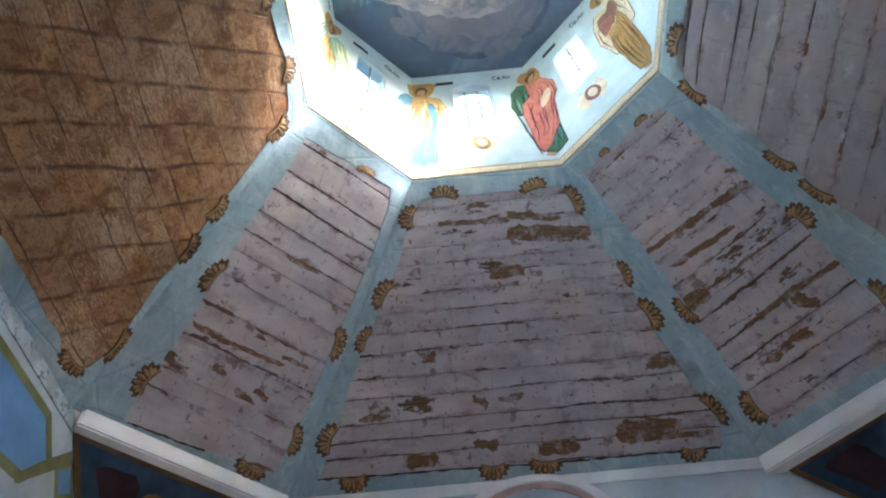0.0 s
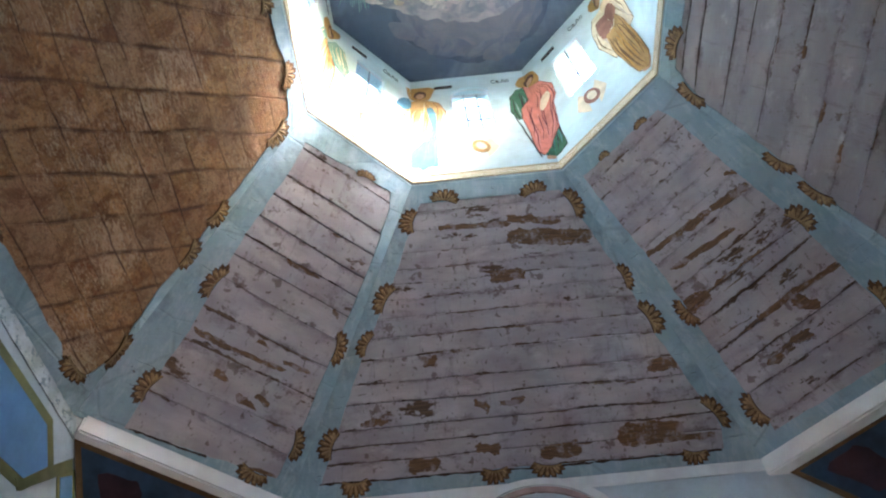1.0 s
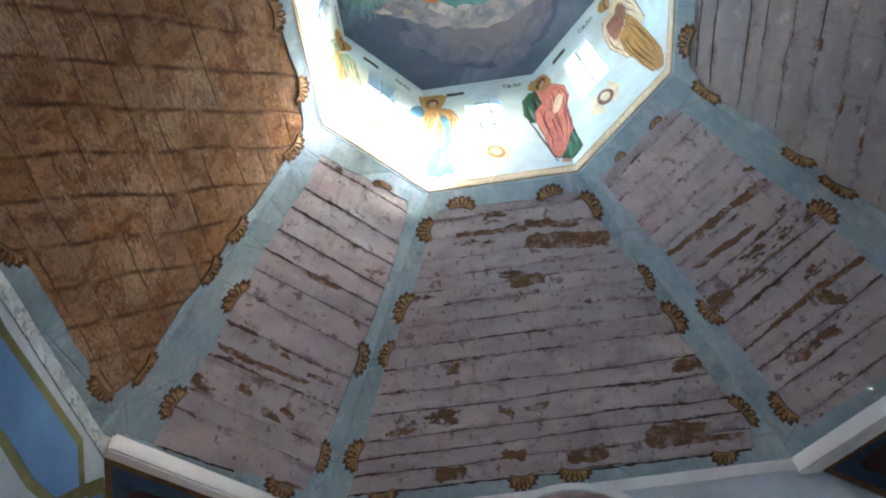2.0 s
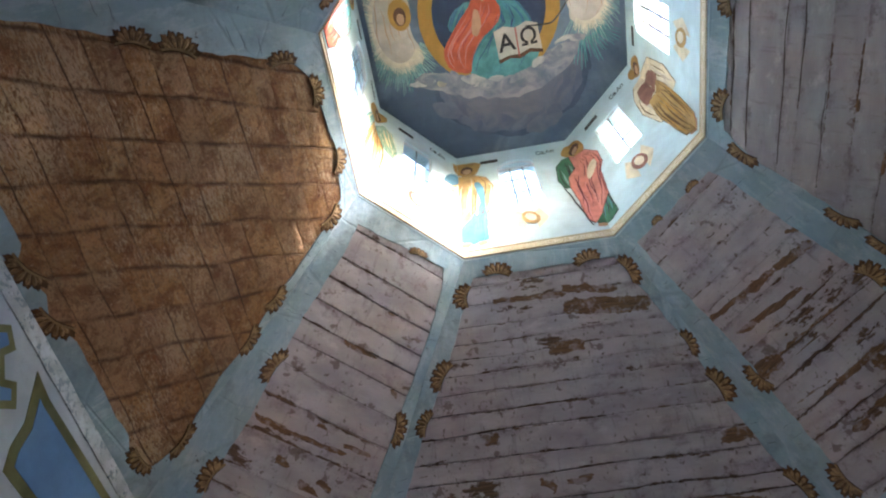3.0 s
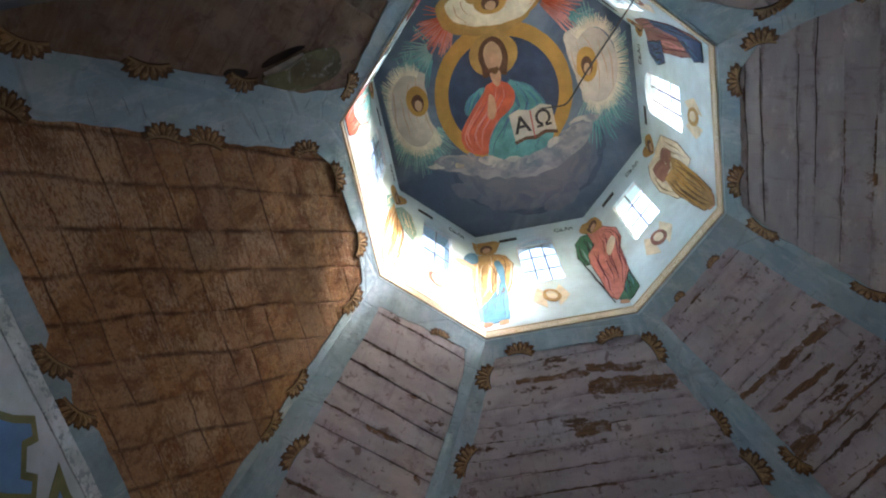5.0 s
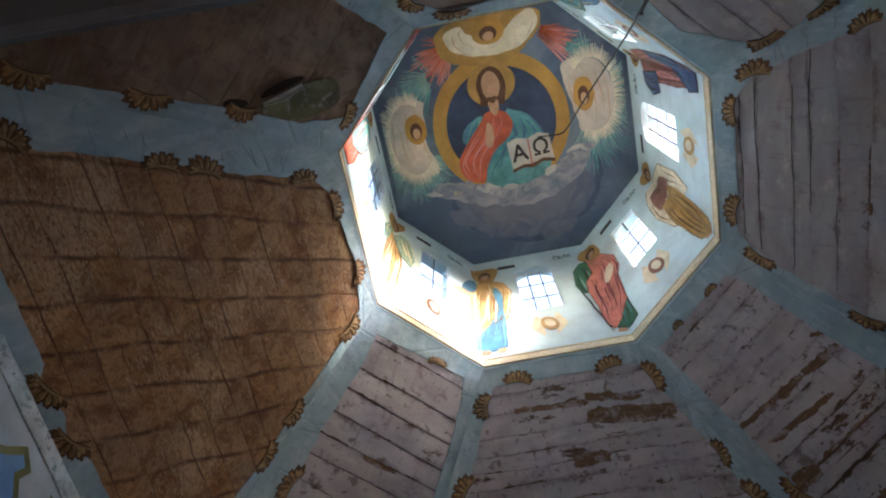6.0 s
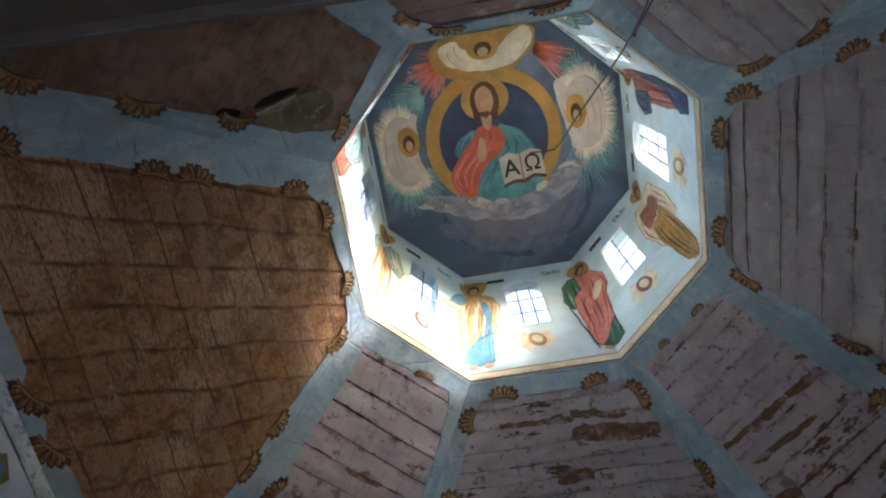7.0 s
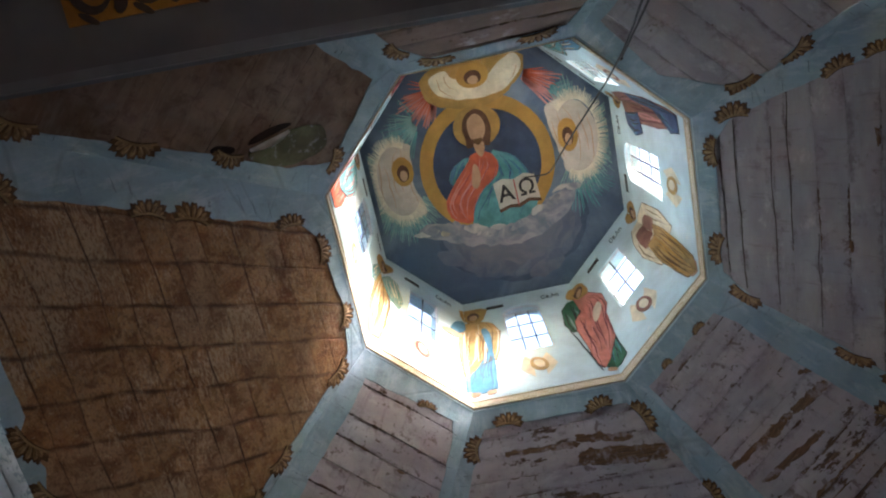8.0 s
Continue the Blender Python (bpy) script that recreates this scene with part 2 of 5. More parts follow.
MAT_WALL = painted("pale_blue_wall_paint", (0.47, 0.54, 0.60), 0.18, 2.5, worn=(0.30, 0.40, 0.46), amount=0.62)
MAT_PANELBLUE = painted("cobalt_blue_paint", (0.13, 0.27, 0.52), 0.2, 2.0)
MAT_OLIVE = painted("olive_green_paint", (0.20, 0.205, 0.085), 0.3, 4.0)
MAT_LILAC = painted("lilac_grey_paint", (0.42, 0.43, 0.50), 0.2, 2.0)
MAT_FRAME = painted("window_white_paint", (0.58, 0.60, 0.61), 0.2, 6)
MAT_BAR = painted("glazing_bar_grey", (0.20, 0.21, 0.225), 0.25, 6)
MAT_GALLERY = painted("dark_grey_gallery_paint", (0.10, 0.096, 0.096), 0.2, 2)
MAT_STENCIL = painted("orange_ochre_stencil", (0.30, 0.13, 0.015), 0.3, 8)
MAT_FLOOR = painted("floor_varnish", (0.20, 0.11, 0.055), 0.3, 3, 0.5)
MAT_CABLE = painted("black_cable_rubber", (0.02, 0.02, 0.02), 0.2, 20, 0.4)
MAT_BACK = painted("dark_backing_boards", (0.03, 0.02, 0.015), 0.3, 5)


def glass():
    m = Nodes("window_glass", 0.02)
    m.bsdf.inputs["Transmission Weight"].default_value = 1.0
    m.bsdf.inputs["IOR"].default_value = 1.05
    return m.done((0.96, 0.98, 0.98))


MAT_GLASS = glass()


# ---- mesh helpers ----
def part(name, bm, material, parent=None, label="", m=None):
    """Links a bmesh as one mesh object, under parent when one is given."""
    me = bpy.data.meshes.new(name)
    bm.normal_update()
    bm.to_mesh(me)
    bm.free()
    me.materials.append(material)
    ob = new(name, me)
    if parent is not None:
        ob.parent = parent
    if m is not None:
        ob.matrix_local = m
    return tagged(ob, label)


def box(bm, x0, x1, y0, y1, z0, z1):
    v = [bm.verts.new((x, y, z)) for z in (z0, z1) for x, y in ((x0, y0), (x1, y0), (x1, y1), (x0, y1))]
    for f in ((3, 2, 1, 0), (4, 5, 6, 7), (0, 1, 5, 4), (1, 2, 6, 5), (2, 3, 7, 6), (3, 0, 4, 7)):
        bm.faces.new([v[i] for i in f])
    return bm


def slab(bm, loops, z0, z1):
    """A flat plate between z0 and z1: an outline, and holes after it."""
    tris = tessellate_polygon([[Vector((x, y, 0)) for x, y in lp] for lp in loops])
    flat = [p for lp in loops for p in lp]
    lo = [bm.verts.new((x, y, z0)) for x, y in flat]
    hi = [bm.verts.new((x, y, z1)) for x, y in flat]
    for a, b, c in tris:
        n = (Vector(flat[b]) - Vector(flat[a])).cross(Vector(flat[c]) - Vector(flat[a]))
        if n < 0:
            b, c = c, b
        try:
            bm.faces.new((hi[a], hi[b], hi[c]))
            bm.faces.new((lo[c], lo[b], lo[a]))
        except ValueError:
            pass
    k = 0
    for lp in loops:
        n = len(lp)
        for i in range(n):
            a, b = k + i, k + (i + 1) % n
            try:
                bm.faces.new((lo[a], lo[b], hi[b], hi[a]))
            except ValueError:
                pass
        k += n
    bmesh.ops.recalc_face_normals(bm, faces=bm.faces)
    return bm


def ellipse(cx, cy, rx, ry, n=40, turn=0.0, a0=0.0, a1=360.0):
    pts = []
    c, s = math.cos(radians(turn)), math.sin(radians(turn))
    closed = a1 - a0 >= 360
    for i in range(n):
        a = radians(a0 + (a1 - a0) * i / (n if closed else n - 1))
        x, y = rx * math.cos(a), ry * math.sin(a)
        pts.append((cx + x * c - y * s, cy + x * s + y * c))
    return pts


def ragged(pts, step=0.04, amount=0.012, seed=0.0):
    """A closed outline, cut finer and roughened like torn canvas."""
    out = []
    for i, a in enumerate(pts):
        a, b = Vector(a), Vector(pts[(i + 1) % len(pts)])
        n = max(1, int((b - a).length / step))
        for k in range(n):
            p = a.lerp(b, k / n)
            w = noise.noise_vector(Vector((p.x * 9, p.y * 9, seed)))
            out.append((p.x + w.x * amount, p.y + w.y * amount))
    return out


def rounded(pts, times=2):
    """Corner cutting of a closed outline."""
    for _ in range(times):
        out = []
        for i, a in enumerate(pts):
            b = pts[(i + 1) % len(pts)]
            out += [(a[0] * 0.78 + b[0] * 0.22, a[1] * 0.78 + b[1] * 0.22), (a[0] * 0.22 + b[0] * 0.78, a[1] * 0.22 + b[1] * 0.78)]
        pts = out
    return pts


# ---- plan: a square with cut corners, a tent over it, a drum on the tent ----
Z_BASE, Z_RING, Z_CEIL = 4.916, 7.0, 9.63
A_BASE, S_BASE, A_RING, S_RING = 3.14, 1.90, 1.50, 0.69
SIDES = ["north", "northeast", "east", "southeast", "south", "southwest", "west", "northwest"]


def corners(a, s):
    """Corners clockwise from above, from the left end of the north side."""
    return [(-s, a), (s, a), (a, s), (a, -s), (s, -a), (-s, -a), (-a, -s), (-a, s)]


def frame_on(k, lo, z_lo, hi, z_hi):
    """Matrix of a side: x along it to the right seen from inside, y up it, z into the room. Also its half widths and height."""
    c0, c1 = corners(*lo), corners(*hi)
    l, r = Vector((*c0[k], z_lo)), Vector((*c0[(k + 1) % 8], z_lo))
    tl, tr = Vector((*c1[k], z_hi)), Vector((*c1[(k + 1) % 8], z_hi))
    o = (l + r) / 2
    ex = (r - l).normalized()
    up = (tl + tr) / 2 - o
    ey = up.normalized()
    ez = ex.cross(ey)
    m = Matrix((ex, ey, ez)).transposed().to_4x4()
    m.translation = o
    return m, (r - l).length / 2, (tr - tl).length / 2, up.length


# panels of the tent: outline inside the blue border, joints of the courses, places of the gilt leaves
FRONT = [(-0.74, 2.21), (-0.63, 2.46), (0.64, 2.45), (0.78, 2.2), (1.1, 1.51), (1.26, 1.05), (1.63, 0.3), (1.62, 0.1), (-1.63, 0.12), (-1.45, 0.59), (-1.24, 1.11), (-0.96, 1.66)]
NWEST = [(-0.45, 2.66), (0.42, 2.72), (0.49, 2.55), (0.57, 1.99), (0.62, 1.35), (0.68, 0.6), (0.69, 0.14), (-0.53, 0.05), (-0.52, 0.43), (-0.49, 0.88), (-0.49, 1.75), (-0.44, 2.33)]
NEAST = [(-0.47, 2.71), (0.37, 2.68), (0.43, 2.5), (0.46, 1.91), (0.54, 1.32), (0.54, 0.72), (0.58, 0.1), (-0.65, 0.12), (-0.59, 0.89), (-0.51, 1.54), (-0.49, 2.3)]
EAST = [(0.67, 2.32), (0.5, 2.46), (-0.6, 2.5), (-0.81, 2.25), (-0.92, 1.96), (-1.06, 1.64), (-1.3, 1.15), (-1.62, 0.3), (-1.6, 0.12), (1.6, 0.12), (1.5, 0.5), (1.04, 1.29), (0.85, 1.85)]
WEST = [(-0.58, 2.3), (-0.41, 2.46), (-0.05, 2.5), (0.28, 2.54), (0.64, 2.44), (0.77, 2.25), (1.0, 1.78), (1.14, 1.46), (1.31, 1.17), (1.4, 0.88), (1.57, 0.59), (1.7, 0.4), (1.67, 0.16), (1.5, 0.1), (1.35, 0.14), (0.55, 0.14), (0.35, 0.06), (0.18, 0.11), (-0.07, 0.05), (-0.16, 0.12), (-1.6, 0.12), (-1.58, 0.25), (-1.32, 0.5), (-1.1, 1.03), (-0.81, 1.67)]
SWEST = [(-0.44, 2.68), (0.28, 2.78), (0.45, 2.4), (0.52, 1.81), (0.65, 1.15), (0.72, 0.7), (0.7, 0.1), (-0.62, 0.1), (-0.55, 1.0), (-0.46, 2.1)]
SOUTH = [(-0.77, 2.27), (-0.62, 2.5), (0.43, 2.54), (0.69, 2.3), (1.1, 1.4), (1.62, 0.3), (1.6, 0.12), (-1.6, 0.12), (-1.2, 1.3)]
SEAST = [(-0.5, 2.5), (-0.11, 2.74), (0.5, 2.66), (0.52, 2.0), (0.6, 0.9), (0.66, 0.12), (-0.66, 0.12), (-0.66, 1.0), (-0.6, 1.8), (-0.65, 2.2)]
PANELS = [FRONT, NEAST, EAST, SEAST, SOUTH, SWEST, WEST, NWEST]
JOINTS = {0: [0.1, 0.26, 0.39, 0.52, 0.72, 0.88, 1.09, 1.26, 1.43, 1.58, 1.72, 1.85, 2.0, 2.2, 2.38],
          7: [0.05, 0.34, 0.51, 0.81, 1.09, 1.33, 1.55, 1.72, 1.91, 2.13, 2.34, 2.62],
          1: [0.21, 0.45, 0.66, 0.85, 1.1, 1.25, 1.43, 1.69, 1.87, 2.02, 2.19, 2.43, 2.6],
          2: [0.1, 0.32, 0.55, 0.75, 0.92, 1.12, 1.31, 1.52, 1.73, 1.91, 2.04, 2.3, 2.43]}
LEAVES = {0: [(-0.72, 2.29), (-0.41, 2.52), (0.41, 2.5), (0.73, 2.31), (1.03, 1.57), (1.2, 1.2), (1.6, 0.39), (1.38, 0.08), (0.2, 0.07), (-0.22, 0.06), (-1.35, 0.06), (-1.58, 0.44), (-1.21, 1.23), (-1.03, 1.61)],
          7: [(0.15, 2.74, 0.6), (0.62, 1.27), (0.69, 0.43), (0.49, 0.11), (-0.56, 0.37), (-0.54, 1.27)],
          1: [(0.2, 2.74, 0.5), (-0.21, 2.74, 0.45), (-0.58, 1.24), (-0.66, 0.33), (0.57, 1.26), (0.59, 0.45)],
          2: [(0.7, 2.3), (0.42, 2.49), (-0.4, 2.52), (-0.76, 2.31), (-1.13, 1.52), (-1.28, 1.2), (0.99, 1.55, 0.75), (1.08, 1.31, 0.75)],
          6: [(-1.08, 1.22), (-0.95, 1.5), (-0.62, 2.26), (-0.3, 2.5), (0.32, 2.53), (0.74, 2.3), (1.06, 1.53), (1.3, 1.23), (1.68, 0.47), (1.58, 0.12), (-1.4, 0.4), (-0.01, 0.08), (0.35, 0.09)],
          5: [(0.68, 1.29), (0.56, 1.92), (0.26, 2.77), (0.74, 0.6)],
          4: [(0.64, 2.36), (0.38, 2.53), (-0.4, 2.52)],
          3: [(-0.62, 2.4), (-0.62, 1.95)]}


def half_at(hb, ht, h, y):
    return hb + (ht - hb) * y / h


def plank_mesh(hb, ht, h, y0, y1, z, thick, seed):
    """One course: a tapered board with slightly wavering, bevelled edges and a UV across it."""
    bm = bmesh.new()
    uv = bm.loops.layers.uv.new("UVMap")
    n = 24
    gap = 0.0007 + 0.0028 * (0.5 + 0.5 * math.sin(seed * 12.9898)) ** 3
    rows = []
    prof = [(0.0, z - thick), (0.0, z - 0.004), (0.03, z), (0.97, z), (1.0, z - 0.004), (1.0, z - thick)]
    for i in range(n + 1):
        f = i / n
        row = []
        for w, zz in prof:
            y = y0 + gap + (y1 - y0 - 2 * gap) * w
            x = (2 * f - 1) * half_at(hb, ht, h, y)
            wob = noise.noise(Vector((x * 1.3, y0 * 7 if w < 0.5 else y1 * 7, (seed // 31) * 3.1))) * 0.022
            cup = noise.noise(Vector((x * 0.9, seed * 5.0, 4.0))) * 0.002
            row.append((bm.verts.new((x, y + wob, zz + cup)), (f * 2 * hb, w)))
        rows.append(row)
    for i in range(n):
        for j in range(len(prof) - 1):
            q = (rows[i][j], rows[i + 1][j], rows[i + 1][j + 1], rows[i][j + 1])
            fc = bm.faces.new([v for v, _ in q])
            for lp, (_, t) in zip(fc.loops, q):
                lp[uv].uv = t
    return bm


def leaf_meshes():
    """A half palmette: dark scalloped outline, brown body, rounded gilt lobes with raised middles, a pale curved stem."""
    ANGLES = [167, 141, 116, 90, 64, 39, 13]

    def lobe(i, grow):
        a = radians(ANGLES[i])
        d, sd = Vector((math.cos(a), math.sin(a))), Vector((-math.sin(a), math.cos(a)))
        base = Vector((0.052 * math.cos(a) + 0.007 * (3 - i) * 0.3, 0.010 + 0.012 * math.sin(a)))
        ln, wd = 0.058 + 0.026 * math.sin(a) + grow, 0.0155 + grow * 0.8
        row = ((0.0, 0.35), (0.25, 0.62), (0.5, 0.9), (0.72, 1.0), (0.9, 0.72), (1.0, 0.22))
        bend = 0.010 * (i - 3) / 3
        return [(base + d * ln * t + sd * bend * t * t, sd * wd * w, t) for t, w in row]

    def plates(grow, z0):
        rim = []
        for i in range(113):
            a = math.pi * (1.0 - i / 112)
            r = 0.80 + 0.27 * abs(math.sin(a * 7)) ** 0.6 + 0.045 * math.sin(a * 31) + 0.05 * math.sin(a * 3 + 1)
            rim.append(((0.122 * r + grow) * math.cos(a) + 0.010 * math.sin(2 * a), 0.004 + (0.108 * r + grow) * math.sin(a)))
        foot = [(0.105 * (1 - 2 * i / 8), 0.022 * math.sin(math.pi * i / 8) - 0.012 - grow) for i in range(9)]
        bm = bmesh.new()
        slab(bm, [rim + foot], z0 - 0.0025, z0)
        return bm

    def lobes(z0):
        bm = bmesh.new()
        for i in range(7):
            z = z0 + 0.0008 * (i % 2)
            rows = lobe(i, -0.003)
            top = [bm.verts.new((*p, z + 0.009 * math.sin(math.pi * min(t + 0.12, 1)))) for p, w, t in rows]
            lft = [bm.verts.new((*(p + w), z)) for p, w, t in rows]
            rgt = [bm.verts.new((*(p - w), z)) for p, w, t in rows]
            for j in range(len(rows) - 1):
                bm.faces.new((top[j], lft[j], lft[j + 1], top[j + 1]))
                bm.faces.new((rgt[j], top[j], top[j + 1], rgt[j + 1]))
        bm.normal_update()
        for fc in bm.faces:
            if fc.normal.z < 0:
                fc.normal_flip()
        return bm

    def spine(z):
        bm = bmesh.new()
        arc = [(0.112 * (2 * i / 12 - 1), 0.026 * math.sin(math.pi * i / 12) - 0.006) for i in range(13)]
        slab(bm, [[(x, y + 0.008) for x, y in arc] + [(x, y - 0.006) for x, y in arc[::-1]]], z - 0.004, z)
        return bm
    out = []
    for bm, mat, name in ((plates(0.0032, 0.003), MAT_DARKLINE, "leaf_outline"), (plates(0.0, 0.0055), MAT_LEAFBROWN, "acanthus_leaf"), (lobes(0.0065), MAT_GOLD, "gilt_lobes"), (spine(0.013), MAT_SPINE, "leaf_spine")):
        me = bpy.data.meshes.new(name)
        bm.to_mesh(me)
        bm.free()
        me.materials.append(mat)
        out.append(me)
    return out


LEAF_EDGE, LEAF_BODY, LEAF_GOLD, LEAF_SPINE = leaf_meshes()


def nearest_edge(poly, p):
    """The nearest point of an outline, and the way out of it there."""
    best = None
    p = Vector(p)
    area = sum(poly[i][0] * poly[(i + 1) % len(poly)][1] - poly[(i + 1) % len(poly)][0] * poly[i][1] for i in range(len(poly)))
    for i in range(len(poly)):
        a, b = Vector(poly[i]), Vector(poly[(i + 1) % len(poly)])
        t = max(0, min(1, (p - a).dot(b - a) / (b - a).length_squared))
        q = a.lerp(b, t)
        n = Vector(((b - a).y, -(b - a).x)).normalized() * (1 if area > 0 else -1)
        if best is None or (q - p).length < best[0]:
            best = ((q - p).length, q, n)
    return best[1], best[2]


# ---- floor, walls, gallery ----
def octagon(a, s):
    return corners(a, s)[::-1]


bm = bmesh.new()
slab(bm, [[(-3.5, -3.5), (3.5, -3.5), (3.5, 3.5), (-3.5, 3.5)]], -0.2, 0.0)
floor = part("floor", bm, MAT_FLOOR)
tagged(floor, "varnished brown wooden church floor", "floor", kind="structure")
WALL_T = 0.26
FILL_WINDOWS = (1.7,)
walls = {}
for k in (0, 2, 4, 6):
    m, hb, ht, h = frame_on(k, (A_BASE, A_BASE), 0.0, (A_BASE, A_BASE), Z_BASE)
    holes = []
    # opening for the unseen window, added to brighten the lower vault
    if k == 2:
        holes = [[(x - 0.4, 1.1), (x + 0.4, 1.1), (x + 0.4, 2.7), (x - 0.4, 2.7)] for x in FILL_WINDOWS]
    bm = bmesh.new()
    slab(bm, [[(-hb - 0.2, 0), (hb + 0.2, 0), (hb + 0.2, h - 0.002), (-hb - 0.2, h - 0.002)]] + holes, -WALL_T, 0.0)
    w = part("wall_" + SIDES[k], bm, MAT_WALL)
    w.matrix_world = m
    walls[k] = tagged(w, "pale blue painted plaster wall under the tent vault", "wall", kind="structure")


# painted frames on the west wall: olive bands round cobalt fields
def wall_painting(parent, outline, band, field, z=0.004):
    bm = bmesh.new()
    slab(bm, [outline], 0.0005, z)
    part("olive_band", bm, MAT_OLIVE, parent, "olive green painted band")
    bm = bmesh.new()
    cx, cy = sum(p[0] for p in outline) / len(outline), sum(p[1] for p in outline) / len(outline)
    inner = []
    n = len(outline)
    area = sum(outline[i][0] * outline[(i + 1) % n][1] - outline[(i + 1) % n][0] * outline[i][1] for i in range(n))
    sg = 1 if area > 0 else -1
    for i in range(n):
        a, b, c = Vector(outline[i - 1]), Vector(outline[i]), Vector(outline[(i + 1) % n])
        n1 = Vector((-(b - a).y, (b - a).x)).normalized() * sg
        n2 = Vector((-(c - b).y, (c - b).x)).normalized() * sg
        w = (n1 + n2)
        w = w / max(0.35, w.length_squared) * 2 * band
        inner.append((b.x + w.x, b.y + w.y))
    slab(bm, [inner], z - 0.001, z + 0.003)
    part("painted_field", bm, field, parent, "flat cobalt blue painted field")


west, north = walls[6], walls[0]
for dx in (0.0, -2.2):
    wall_painting(west, [(0.53 + dx, 4.73), (0.72 + dx, 4.70), (1.74 + dx, 4.73), (2.0 + dx, 4.49), (1.80 + dx, 4.22), (1.5 + dx, 4.17), (1.18 + dx, 4.2), (0.76 + dx, 4.18), (0.70 + dx, 4.30), (0.68 + dx, 4.46)], 0.07, MAT_PANELBLUE)
    wall_painting(west, [(0.10 + dx, 4.60), (0.20 + dx, 4.73), (0.33 + dx, 4.67), (0.30 + dx, 4.58), (0.40 + dx, 4.5), (0.47 + dx, 4.56), (0.58 + dx, 4.46), (0.42 + dx, 4.29), (0.30 + dx, 4.2), (0.1 + dx, 4.3), (-0.05 + dx, 4.45), (0.02 + dx, 4.53)], 0.045, MAT_PANELBLUE)
wall_painting(west, [(2.02, 4.52), (2.17, 4.66), (2.34, 4.49), (2.17, 4.36)], 0.035, MAT_PANELBLUE)
bm = bmesh.new()
slab(bm, [[(1.70, 4.24), (1.77, 4.2), (2.16, 4.64), (2.10, 4.70)]], 0.001, 0.0055)
part("olive_band", bm, MAT_OLIVE, west, "olive green painted band")
bm = bmesh.new()
slab(bm, [ragged([(-3.1, 4.78), (3.1, 4.79), (3.1, 4.905), (-3.1, 4.905)], 0.05, 0.006)], 0.001, 0.012)
part("cornice_strip", bm, MAT_SCUFF, west, "chipped whitewashed strip along the wall top")
bm = bmesh.new()
slab(bm, [ragged([(-3.1, 4.80), (3.1, 4.80), (3.1, 4.905), (-3.1, 4.905)], 0.05, 0.004)], 0.001, 0.012)
part("cornice_strip", bm, MAT_WHITE, north, "whitewashed strip along the wall top")
bm = bmesh.new()
slab(bm, [ellipse(0.08, 4.45, 0.52, 0.40, 40), ellipse(0.08, 4.45, 0.47, 0.35, 40)], 0.001, 0.02)
part("arch_moulding", bm, painted("faded_rose_paint", (0.42, 0.30, 0.29), 0.25, 5), north, "faded rose painted ring")
bm = bmesh.new()
slab(bm, [ellipse(0.08, 4.45, 0.62, 0.47, 40), ellipse(0.08, 4.45, 0.53, 0.41, 40)], 0.001, 0.03)
part("arch_moulding", bm, MAT_WHITE, north, "white raised plaster ring")

# cut corners: white ledge with a framed dark icon under it
MAT_ICONBLUE = painted("dark_icon_blue", (0.035, 0.07, 0.12), 0.5, 3)
MAT_ICONBROWN = painted("icon_frame_brown", (0.13, 0.075, 0.03), 0.4, 6)
MAT_MAROON = painted("icon_maroon", (0.045, 0.022, 0.03), 0.5, 4)
MAT_OCHRE = painted("icon_ochre", (0.26, 0.13, 0.04), 0.35, 5)
MAT_ICONRED = painted("icon_red", (0.24, 0.06, 0.025), 0.35, 5)
Z_FOOT = 3.8


def squinch_frame(k):
    """A sloping corner panel: x along its top edge, y up it, z into the room; its length from foot to top."""
    c0 = corners(A_BASE, S_BASE)
    l, r = Vector((*c0[k], Z_BASE)), Vector((*c0[(k + 1) % 8], Z_BASE))
    foot = Vector((math.copysign(A_BASE, (l + r).x), math.copysign(A_BASE, (l + r).y), Z_FOOT))
    up = (l + r) / 2 - foot
    ex, ey = (r - l).normalized(), up.normalized()
    m = Matrix((ex, ey, ex.cross(ey))).transposed().to_4x4()
    m.translation = foot
    return m, (r - l).length / 2, up.length


